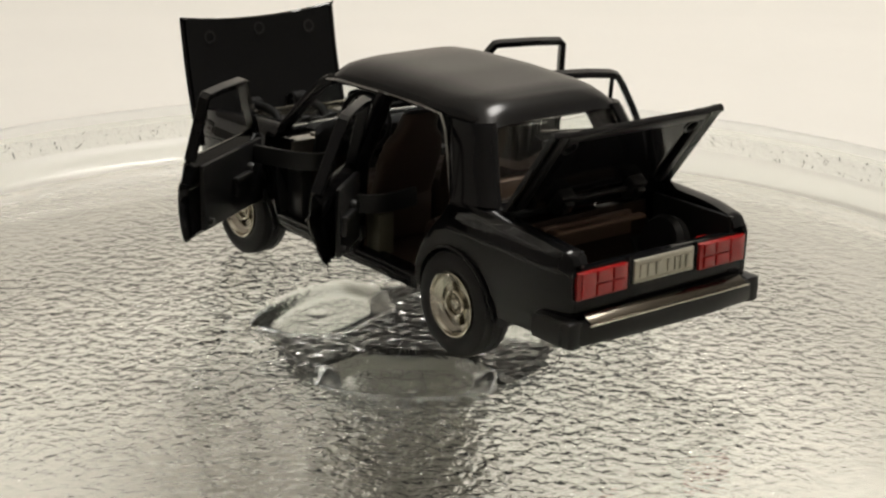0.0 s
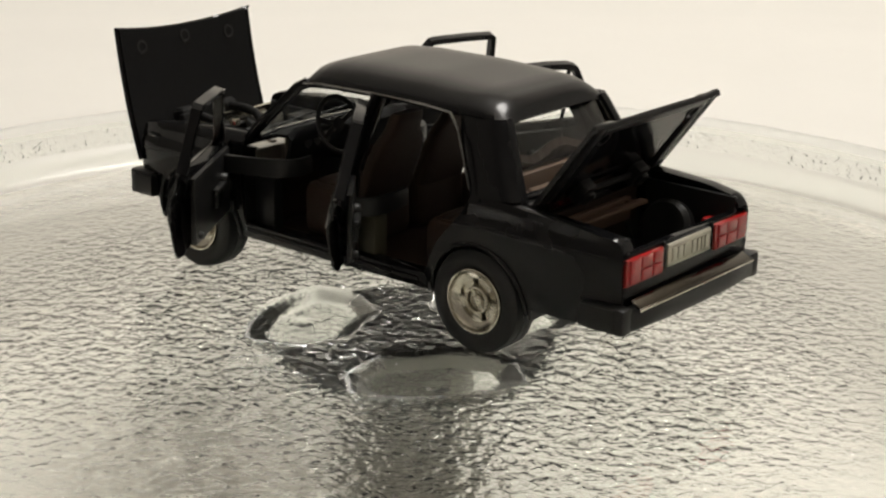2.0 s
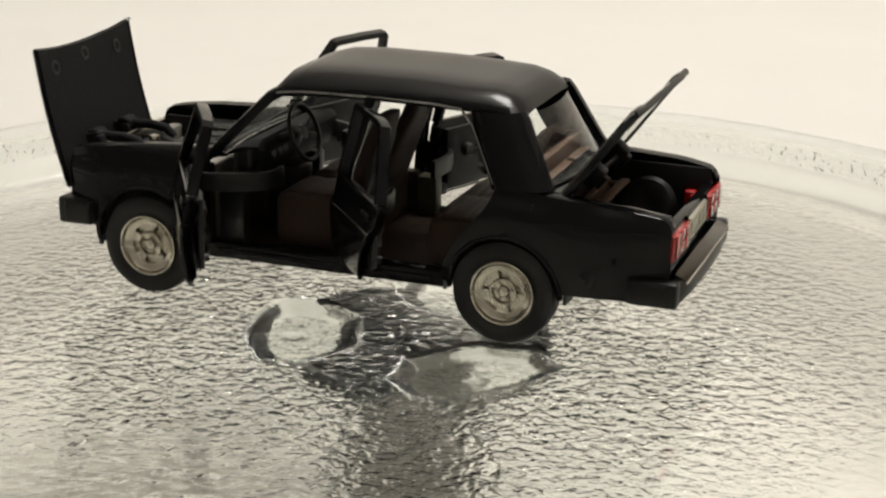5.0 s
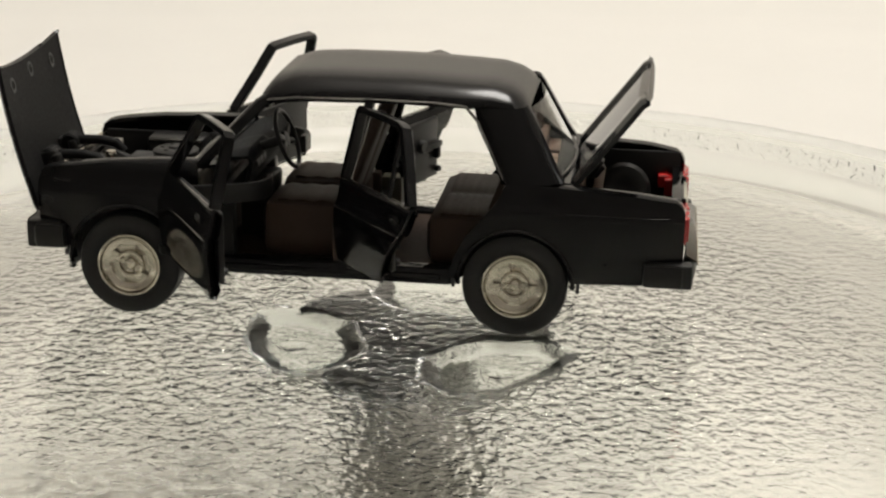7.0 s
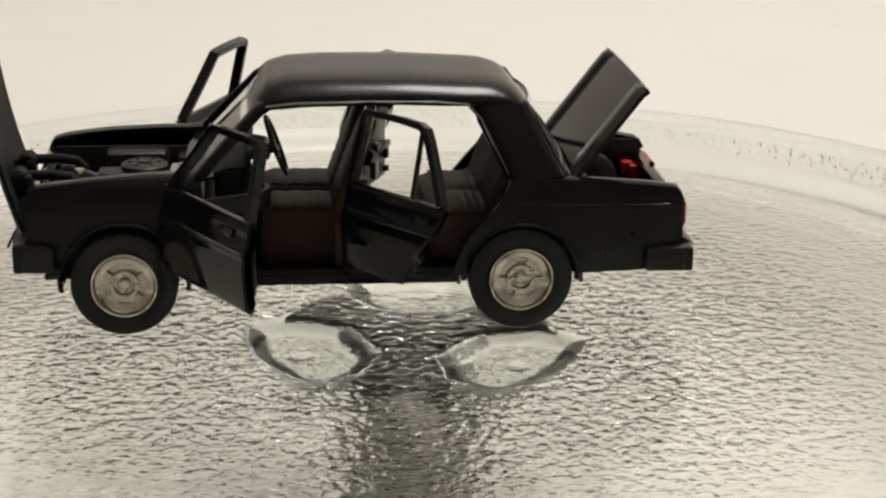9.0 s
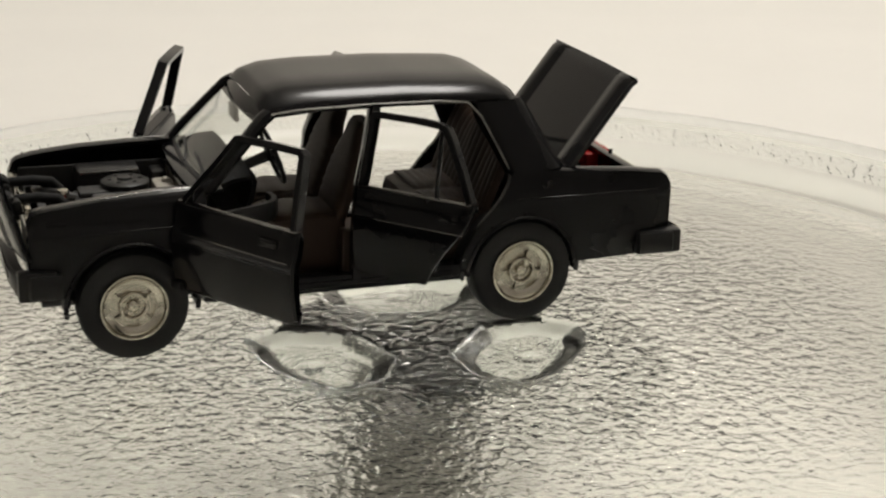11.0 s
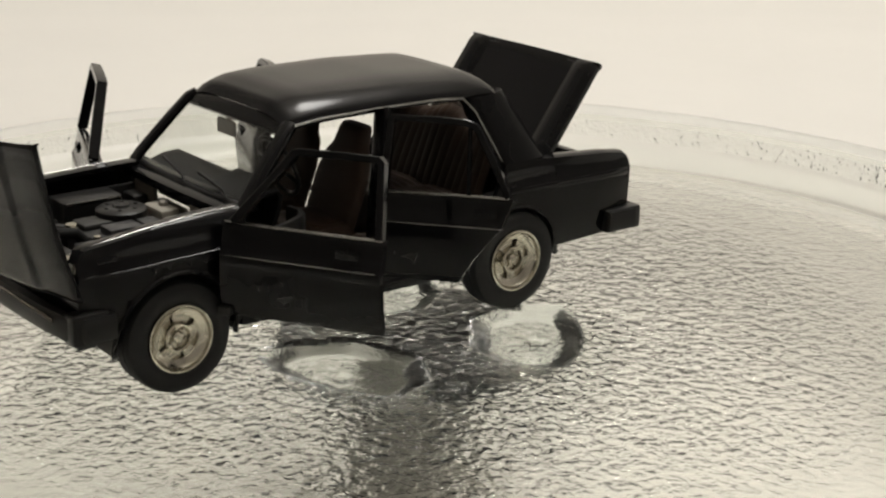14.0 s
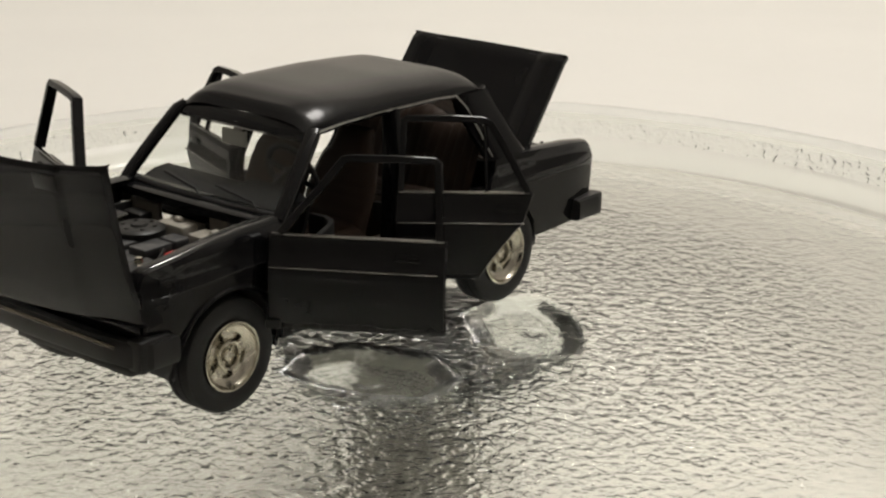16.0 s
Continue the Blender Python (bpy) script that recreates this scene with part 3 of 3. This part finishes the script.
    bm = boxes((-12.0, -6.5, t0 - 1.0, t0, 16.2, 17.3), (-11.8, -10.6, t0 - 0.8, t0, 14.2, 16.6), bevel=0.3)
    part("arm_rest", flip(bm, side), PLASTIC, tr)
    bm = bmesh.new()
    lathe(bm, [(0, -0.9), (0.9, -0.9), (1.1, -0.5), (1.1, 0)], 18, "y", Matrix.Translation((-6.2, t0, 17.2)))
    lathe(bm, [(0, -0.7), (0.5, -0.7), (0.6, 0)], 14, "y", Matrix.Translation((-(L - 3.6 if front else 11.5), t0, 12.4)))
    part("window_winder", flip(bm, side), PLASTIC, tr)
    bm = boxes((-1.5, 0.4, -2.6, -0.4, 10.6, 12.4), (-1.2, 0.3, -2.4, -0.4, 14.0, 15.4), bevel=0.25)
    part("hinge_block", flip(bm, side), PLASTIC, d)
    if front and side > 0:
        bm = boxes((-1.8, 0.2, -0.6, 1.2, 9.9, 11.2), bevel=0.3)
        part("lower_hinge", bm, PLASTIC, d)
    return d


door(True, 1, 58, 22.3, 17.4)
door(False, 1, 50, -3.0, 16.8)
door(True, -1, 68, 22.8, 18.8)
door(False, -1, 68, -4.6, 16.6)
# broad curved arms that carry the doors out of the cabin
for side in (1, -1):
    for z, path in ((19.3, [(19.0, 19.6), (18.0, 19.9), (15.5, 19.2), (12.5, 18.0), (10.0, 16.8), (8.6, 15.6), (7.9, 13.8), (8.2, 11.5)]), (16.8, [(-5.4, 18.0), (-6.4, 18.1), (-8.2, 16.6), (-8.9, 14.0), (-8.8, 11.0), (-8.2, 8.4)])):
        bm = bmesh.new()
        tube(bm, [(x, y, z) for x, y in path], 0.45, 1.4, 8, 6)
        part("door_arm", flip(bm, side), PLASTIC, car)


# ---- wheels ----
def wheel(x, side, turn):
    w = new("wheel", None)
    w.parent = car
    bm = bmesh.new()
    # the outer side is at +y
    prof = [(4.55, -4.9), (6.4, -5.1), (7.15, -4.8), (7.55, -4.1), (7.55, -3.4), (7.37, -3.3), (7.37, -3.1), (7.55, -3.0), (7.55, -2.0), (7.37, -1.9), (7.37, -1.7), (7.55, -1.6), (7.55, -0.85), (7.35, -0.35), (6.75, -0.02), (5.8, 0.08), (5.1, -0.05), (4.75, -0.3), (4.6, -0.7), (4.55, -4.6)]
    lathe(bm, prof, 64, "y")
    part("tyre", flip(bm, side), RUBBER, w, "black rubber tyre", sharp=0.5)
    bm = bmesh.new()
    # lip, sloping dish, flat band, slotted web, raised ring and the cup with its bolts
    prof = [(4.62, -0.9), (4.72, -0.1), (4.66, 0.1), (4.5, 0.16), (4.36, 0.08), (4.22, -0.35), (4.02, -0.62), (3.3, -0.86), (3.12, -0.95), (3.05, -1.52), (2.1, -1.52), (2.06, -0.72), (1.96, -0.5), (1.78, -0.42), (1.62, -0.5), (1.52, -1.2), (0.86, -1.28), (0.78, -0.72), (0.62, -0.56), (0.3, -0.52), (0, -0.5)]
    lathe(bm, prof, 64, "y")
    r = part("rim", flip(bm, side), CHROME, w, "plated pressed rim", sharp=0.7)
    for k in range(5):
        bm = bmesh.new()
        rows = []
        for a in np.linspace(radians(-17), radians(17), 7):
            q = a + radians(72 * k + turn)
            rows.append([(rr * math.cos(q), h, rr * math.sin(q)) for rr, h in ((1.95, -1.36), (1.98, -0.98), (2.15, -0.92), (2.6, -0.92), (3.0, -0.9), (3.2, -0.92), (3.25, -1.36))])
        shell(bm, rows, 0.2)
        part("spoke", flip(bm, side), CHROME, r, sharp=0.8)
    for k in range(6):
        bm = bmesh.new()
        a = radians(60 * k + turn)
        lathe(bm, [(0, -0.86), (0.2, -0.9), (0.27, -1.05), (0.27, -1.3)], 8, "y", Matrix.Translation((1.2 * math.cos(a), 0, 1.2 * math.sin(a))))
        part("bolt", flip(bm, side), CHROME, r)
    w.matrix_basis = mm(x, side * 16.9, 7.3)


wheel(28.2, 1, 20)
wheel(-28.2, 1, 55)
wheel(28.2, -1, 0)
wheel(-28.2, -1, 30)
for x in (28.2, -28.2):
    bm = bmesh.new()
    tube(bm, [(x, -13, 7.3), (x, 13, 7.3)], 0.7, 0.7, 10)
    part("axle", bm, GREY, car)

# ---- bumpers, lamps, number board ----
for front in (1, -1):
    bm = bmesh.new()
    if front > 0:
        path = [(37.6, 17.0, 11.3), (41.5, 16.9, 11.3), (42.7, 15.4, 11.3), (43.3, 10, 11.3), (43.5, 0, 11.3), (43.3, -10, 11.3), (42.7, -15.4, 11.3), (41.5, -16.9, 11.3), (37.6, -17.0, 11.3)]
        tube(bm, path, 0.9, 1.7, 8, 5)
        b = part("bumper", bm, PLASTIC, car, "black plastic front bumper with a silver strip")
        bm = boxes((44.3, 44.5, -13.6, 13.6, 12.0, 12.6), bevel=0.08)
        part("bright_strip", bm, SILVER, b, "silver strip")
        for y in (15.9, -15.9):
            part("bumper_end", boxes((38.2, 43.4, y - 1.3, y + 1.3, 9.3, 13.4), bevel=0.45), PLASTIC, b)
        for y in (9, -9):
            part("bracket", boxes((36, 43, y - 0.8, y + 0.8, 9.6, 11), bevel=0.2), PLASTIC, b)
    else:
        path = [(-46.4, 16.9, 10.1), (-51.4, 16.9, 10.1), (-52.4, 15.4, 10.1), (-53.0, 8, 10.1), (-53.1, 0, 10.1), (-53.0, -8, 10.1), (-52.4, -15.4, 10.1), (-51.4, -16.9, 10.1), (-46.4, -16.9, 10.1)]
        tube(bm, path, 0.9, 1.6, 8, 5)
        b = part("bumper", bm, PLASTIC, car, "black plastic rear bumper with a worn silver top")
        bm = bmesh.new()
        box(bm, -0.95, 0.95, -14.2, 14.2, -0.14, 0.14, 0.08, Matrix.Translation((-52.9, 0, 11.95)) @ Matrix.Rotation(radians(-30), 4, "Y"))
        part("bright_strip", bm, SILVER, b, "scuffed silver strip")
        part("bright_edge", boxes((-54.0, -53.75, -14.5, 14.5, 11.25, 11.5), bevel=0.08), CHROME, b)
        for y in (16.2, -16.2):
            part("bumper_end", boxes((-53.2, -46.2, y - 1.2, y + 1.2, 8.3, 11.95), bevel=0.45), PLASTIC, b)
for side in (1, -1):
    bm = boxes((-52.05, -51.3, side * 6.5, side * 15.2, 14.3, 18.0), bevel=0.2)
    lt = part("tail_lamp", bm, RED, car, "red plastic tail lamp cluster")
    for y0, y1, z0, z1 in ((7.2, 9.2, 14.6, 16.1), (9.5, 12.0, 14.6, 16.1), (12.3, 14.6, 14.6, 17.9), (7.2, 9.2, 16.4, 17.9), (9.5, 12.0, 16.4, 17.9)):
        part("lens_block", boxes((-52.35, -51.9, side * y0, side * y1, z0, z1), bevel=0.12), RED, lt)
    part("lamp_holder", boxes((-50.8, -48.6, side * 8.6, side * 12.6, 14.5, 17.2), (-49.4, -47.6, side * 9.8, side * 11.8, 15.4, 17.5), bevel=0.4), RED, car, "red plastic lamp moulding inside the trunk")
    # head lamps and side markers
    hl = part("head_lamp", boxes((40.6, 41.6, side * 8.2, side * 14.6, 14.6, 19.6), bevel=0.25), CHROME, car, "plated rectangular head lamp")
    part("lens", boxes((41.5, 41.85, side * 8.6, side * 14.2, 15.0, 19.2), bevel=0.15), PALE, hl)
    part("side_marker", boxes((36.6, 39.2, side * 16.1, side * 16.5, 19.3, 20.0), bevel=0.1), PAINT, car)
gr = part("grille", boxes((40.4, 41.2, -8.0, 8.0, 14.2, 19.8), bevel=0.15), CHROME, car, "plated radiator grille")
for z in np.linspace(14.9, 19.1, 8):
    part("grille_bar", boxes((41.1, 41.5, -7.6, 7.6, z - 0.15, z + 0.15), bevel=0.05), CHROME, gr)
part("front_valance", boxes((40.0, 41.4, -15.0, 15.0, 9.8, 14.5), bevel=0.3), PAINT, car)
nb = part("number_board", boxes((-51.95, -51.5, -5.5, 5.3, 14.7, 17.9), bevel=0.12), SIGN, car, "embossed silver number board")
bm = boxes((-52.1, -51.9, -5.3, 5.1, 17.5, 17.7), (-52.1, -51.9, -5.3, 5.1, 14.9, 15.1), bevel=0.04)
part("raised_border", bm, SIGN, nb)
for y0, y1 in ((4.4, 3.4), (3.0, 1.9), (1.5, 0.6), (-0.6, -1.5), (-1.9, -2.5), (-2.9, -3.5), (-3.9, -4.7)):
    part("raised_bar", boxes((-52.15, -51.9, y1, y0, 15.4, 17.2), bevel=0.06), SIGN, nb)

# ---- underbody and cabin ----
part("floor_pan", boxes((-44, 40, -11.2, 11.2, 6.4, 7.3), (-18.6, 18.4, -14.2, 14.2, 6.5, 7.6), bevel=0.2), GREY, car)
part("muffler", boxes((-49, -42, 2, 9, 6.6, 8.4), bevel=0.8), GREY, car)
part("cabin_tub", boxes((-34.5, 17.0, -13.8, 13.8, 7.6, 8.3), (-34.5, -33.7, -13.5, 13.5, 8, 19.0), (16.3, 17.2, -13.6, 13.6, 8, 17.5), (-4.0, -1.6, 12.4, 14.6, 8, 15.0), (-4.0, -1.6, -14.6, -12.4, 8, 15.0), bevel=0.25), BROWN, car, "brown moulded cabin tub")
for side in (1, -1):
    part("pillar_trim", boxes((-7.6, -4.4, side * 11.6, side * 14.4, 8.3, 14.6), bevel=0.25), OLIVE, car, "olive plastic trim block")
    part("kick_panel", boxes((13.0, 17.0, side * 12.6, side * 14.6, 8.3, 16.5), bevel=0.25), PLASTIC, car)


def seat(y):
    s = new("front_seat", None)
    s.parent = car
    s.matrix_basis = mm(0, y, 0)
    tagged(s, "brown ribbed front seat")
    base = bmesh.new()
    box(base, -3.2, 9.4, -5.8, 5.8, 8.2, 16.7, 1.7)
    part("seat_base", base, BROWN, s)
    bm = bmesh.new()
    rows = []
    for x in np.linspace(-2.6, 7.4, 20):
        rows.append([(x, v, 16.72 + 0.34 * (1 - abs(v / 4.4) ** 4) + 0.09 * math.sin(x * 2.1)) for v in np.linspace(-4.4, 4.4, 24)])
    shell(bm, rows, 0.6)
    part("seat_cushion", bm, BROWN, s)
    bm = bmesh.new()
    rows = []
    for k in np.linspace(0, 1, 24):
        z = 14.0 + 15.0 * k
        x0 = -1.4 - 5.4 * k
        half = lerp(k, [0, 0.5, 0.72, 0.8, 1], [5.4, 5.6, 4.8, 3.4, 2.8])
        ring = []
        for a in np.linspace(0, 2 * math.pi, 28, endpoint=False):
            c, q = math.cos(a), math.sin(a)
            th = 1.3 * (1 if k < 0.97 else 0.7)
            ring.append((x0 + th * math.copysign(abs(c) ** 0.6, c) + (0.14 * math.sin(z * 4) if c > 0.3 and k < 0.75 else 0), half * math.copysign(abs(q) ** 0.45, q), z))
        rows.append(ring)
    vs = grid(bm, rows, close_v=True)
    bm.faces.new(vs[0])
    bm.faces.new(vs[-1])
    part("backrest", bm, BROWN, s, sharp=0.8)


seat(6.4)
seat(-6.4)


def bench():
    s = new("rear_seat", None)
    s.parent = car
    tagged(s, "brown ribbed rear bench seat")
    bm = bmesh.new()
    box(bm, -27.5, -14.8, -12.4, 12.4, 8.2, 15.9, 1.9)
    part("seat_base", bm, BROWN, s)
    bm = bmesh.new()
    rows = [[(x, v, 15.9 + 0.45 * (1 - ((abs(v) - 6) / 5.6) ** 4) + 0.07 * math.sin(x * 5.0)) for v in np.linspace(-11.4, 11.4, 40)] for x in np.linspace(-27.0, -16.8, 44)]
    shell(bm, rows, 0.8)
    part("seat_cushion", bm, BROWN, s)
    bm = bmesh.new()
    rows = []
    for k in np.linspace(0, 1, 22):
        z = 14 + 12.0 * k
        bulge = 1.2 * math.sqrt(max(0, 1 - (2 * k - 1) ** 4))
        top = 0
        rows.append([(-25.0 - 5.0 * k + bulge + 0.10 * math.sin(v * 3.6), v, z + top + 0.7 * k * math.cos(v * 0.52) * (abs(v) < 13)) for v in np.linspace(-12.4, 12.4, 90)])
    shell(bm, rows, 1.2)
    part("backrest", bm, BROWN, s)


bench()
part("parcel_shelf", boxes((-34.2, -30.6, -12.6, 12.6, 21.4, 22.0), (-33.4, -31.2, 3, 9.4, 21.9, 22.5), (-33.4, -31.2, -9.4, -3, 21.9, 22.5), (-30.8, -28.6, -12.4, 12.4, 21.8, 24.4), bevel=0.2), LIT_BROWN, car, "brown parcel shelf")

# dashboard
bm = bmesh.new()
rows = []
for y in np.linspace(-13.4, 13.4, 20):
    hump = 0.9 if 3 < y < 12 else 0.0
    rows.append([(16.4, y, 22.4), (13.5, y, 23.4 + hump * 0.6), (11.0, y, 23.6 + hump), (10.2, y, 22.8 + hump * 0.7), (10.6, y, 20.6), (11.6, y, 18.4), (14.5, y, 17.6)])
shell(bm, rows, 0.6)
dash = part("dashboard", bm, LINING, car, "black moulded dashboard", sharp=0.9)
for y in (5.6, 7.6, 9.6):
    bm = bmesh.new()
    lathe(bm, [(0, 0.0), (0.8, 0.0), (0.9, -0.3), (0.7, -0.35)], 16, "z", Matrix.Translation((10.3, y, 22.0)) @ Matrix.Rotation(radians(-80), 4, "Y"))
    part("gauge", bm, GREY, dash)
part("centre_console", boxes((9.5, 15, -2.6, 2.6, 8.2, 18.0), (2, 10, -1.6, 1.6, 8.2, 10.2), bevel=0.5), PLASTIC, car)
bm = bmesh.new()
tube(bm, [(5.5, 0, 10), (4.6, 0, 13.4)], 0.25, 0.25, 8)
lathe(bm, [(0, 0.6), (0.5, 0.3), (0.5, -0.3), (0, -0.6)], 12, "z", Matrix.Translation((4.5, 0, 13.7)))
part("gear_lever", bm, PLASTIC, car)

# steering wheel
sw = new("steering_wheel", None)
sw.parent = car
sw.matrix_basis = mm(6.6, 6.8, 24.9, 0, -70, 0)
tagged(sw, "black two-spoke steering wheel")
bm = bmesh.new()
tube(bm, [(4.3 * math.cos(a), 4.3 * math.sin(a), 0) for a in np.linspace(0, 2 * math.pi, 40, endpoint=False)], 0.38, 0.34, 10, closed=True)
part("ring", bm, PLASTIC, sw)
bm = bmesh.new()
lathe(bm, [(0, 0.1), (1.1, 0.0), (1.2, -0.5), (0.8, -0.9), (0.7, -5.0), (0, -5.0)], 20)
part("column", bm, PLASTIC, sw)
for a in (200, 160, 340, 20):
    bm = bmesh.new()
    box(bm, 0.8, 4.2, -0.4, 0.4, -0.35, 0.0, 0.1, Matrix.Rotation(radians(a + 90), 4, "Z"))
    part("spoke", bm, PLASTIC, sw)

# inside mirror
mir = part("inside_mirror", boxes((10.0, 10.6, -2.8, 1.8, 28.3, 30.5), bevel=0.25), PALE, car, "pale moulded inside mirror")
part("stalk", boxes((9.2, 10.4, -0.6, 0.2, 30.3, 31.8), bevel=0.15), PALE, mir)

# ---- engine bay ----
part("bay_floor", boxes((18.5, 40.4, -10.6, 10.6, 8.6, 9.3), bevel=0.1), GREY, car)
part("firewall", boxes((18.0, 18.8, -12.8, 12.8, 8.6, 17.0), (18.0, 18.8, -12.8, -7.0, 16.5, 20.6), (18.0, 18.8, -4.6, 1.6, 16.5, 19.4), (18.0, 18.8, 3.0, 6.4, 16.5, 20.8), (18.0, 18.8, 7.6, 12.8, 16.5, 20.0), bevel=0.25), WEB, car, "pale grey-tan moulded firewall")
for side in (1, -1):
    part("inner_fender", boxes((19, 40.4, side * 12.0, side * 12.7, 9, 20.2), bevel=0.2), PLASTIC, car)
eng = part("engine", boxes((22.5, 33.5, -4.6, 4.0, 9.2, 18.4), (24, 33, -3.8, 0.2, 18.2, 19.2), bevel=0.4), GREY, car, "dark moulded engine block")
part("cylinder_cover", boxes((26.6, 31.4, 1.4, 4.6, 18.0, 19.4), bevel=0.25), STEEL, eng)
part("cylinder_cover", boxes((23.6, 26.2, 1.4, 4.6, 18.0, 19.4), bevel=0.25), STEEL, eng)
bm = bmesh.new()
lathe(bm, [(0, 1.5), (1.0, 1.5), (1.2, 1.2), (3.0, 1.2), (3.5, 0.9), (3.5, 0), (0, 0)], 30, "z", Matrix.Translation((26.2, -2.4, 19.0)))
part("air_filter", bm, PLASTIC, eng)
for k in range(6):
    bm = bmesh.new()
    a = radians(60 * k)
    lathe(bm, [(0, 0.25), (0.3, 0.2), (0.35, 0)], 8, "z", Matrix.Translation((26.2 + 2.2 * math.cos(a), -2.4 + 2.2 * math.sin(a), 20.15)))
    part("filter_stud", bm, PLASTIC, eng)
bm = bmesh.new()
tube(bm, [(33, -2, 17.6), (35.5, -2.5, 18.4), (37.8, -4.5, 18.4), (38.8, -7, 17.6)], 0.9, 0.9, 10)
part("hose", bm, PLASTIC, eng)
bm = bmesh.new()
tube(bm, [(29, 5, 19), (29.8, 6.5, 19.6), (31.5, 7.6, 19.2), (32.4, 8.6, 17.8)], 0.22, 0.22, 8)
part("ignition_lead", bm, PLASTIC, eng)
hb = part("heater_box", boxes((23.2, 32.4, -12.6, -7.4, 12.6, 20.4), bevel=0.7), PLASTIC, car, "black moulded heater box")
# highlight on the box's upper edge, added as a bar
part("box_edge", boxes((23.6, 32.0, -7.5, -7.2, 19.7, 20.2), bevel=0.1), EDGE, hb)
bat = part("battery", boxes((32.0, 37.4, 5.6, 11.4, 9.3, 19.0), bevel=0.25), GREY, car, "dark grey battery with plated terminals")
for x, y in ((33.6, 9.9), (36.6, 9.9), (34.6, 7.2)):
    bm = bmesh.new()
    lathe(bm, [(0, 1.1), (0.45, 1.0), (0.6, 0.5), (0.6, 0)], 12, "z", Matrix.Translation((x, y, 18.9)))
    part("terminal", bm, CHROME, bat)
part("red_cap", boxes((28.4, 32.0, 8.6, 11.4, 18.4, 20.2), bevel=0.5), CABLE_RED, bat, "red plastic cap")
part("washer_tank", boxes((19.6, 23.2, 3.2, 10.6, 12.0, 19.6), (20.4, 22.0, 6, 7.4, 19.4, 20.3), bevel=0.6), TANK, car, "grey translucent washer tank")
part("brake_fluid_tank", boxes((19.4, 22.4, -3.6, 1.8, 13.6, 19.8), (20.0, 21.2, -1.6, -0.2, 19.6, 20.5), bevel=0.5), TANK, car, "grey translucent tank")
part("wiper_box", boxes((19.2, 21.6, -11.4, -7.6, 14, 19.6), bevel=0.5), PLASTIC, car)
part("front_crossmember", boxes((37.8, 40.4, -12.4, 12.4, 17.8, 18.4), bevel=0.25), GREY, car, "dark grey front crossmember")
part("lamp_back", boxes((37.6, 39.6, 8.6, 12.0, 15.0, 18.9), bevel=0.3), TANK, car)
part("lamp_back", boxes((37.6, 39.6, -12.0, -8.6, 15.0, 18.9), bevel=0.3), TANK, car)
part("radiator", boxes((38.8, 40.2, -8.4, 8.4, 9.6, 18.4), bevel=0.2), GREY, car)


# hinge arms that reach back from the hood into the bay, and moulded wipers
for y in (-4.6, 4.6):
    bm = bmesh.new()
    tube(bm, [(44.6, y, 19.6), (42.0, y, 20.2), (39.0, y, 20.3), (36.4, y, 19.9), (35.2, y, 18.6)], 0.75, 0.75, 12)
    lathe(bm, [(0, 1.5), (1.2, 1.5), (1.45, 1.2), (1.45, -1.2), (1.2, -1.5), (0, -1.5)], 18, "y", Matrix.Translation((43.6, y, 19.9)))
    part("hinge_arm", bm, LINING, car)
bm = bmesh.new()
lathe(bm, [(0, 1.2), (0.7, 1.2), (0.9, 0.9), (0.9, 0)], 16, "z", Matrix.Translation((35.4, 1.2, 19.0)))
part("filler_cap", bm, CHROME, car, "brassy radiator filler cap")
for y0, y1 in ((10.6, 2.4), (0.4, -8.0)):
    bm = bmesh.new()
    k = lambda y: 17.0 + 0.9 * (1 - (y / 13.9) ** 2)
    tube(bm, [(k(y0) + 0.1, y0, 23.1), (k(y0) - 0.3, y0 - 1.0, 23.7), (k(y1) - 1.1, y1, 24.6)], 0.16, 0.2, 6, 4)
    part("wiper", bm, PLASTIC, car)


# ---- motion ----
def motions():
    times = [0.5 * k for k in range(33)]
    walk(plate, [(t, pose(0, 0, 0, 0, 0, START + RATE * t)) for t in times])
    walk(drive, [(t, pose(0, 0, 0, 0, 0, START + RATE * t)) for t in times])
    walk(car, [(t, pose(0, 0, 0, 0, 0, START + RATE * t) @ mm(*CAR_AT, 0, 0, 0, CAR_HEADING)) for t in times])


motions()
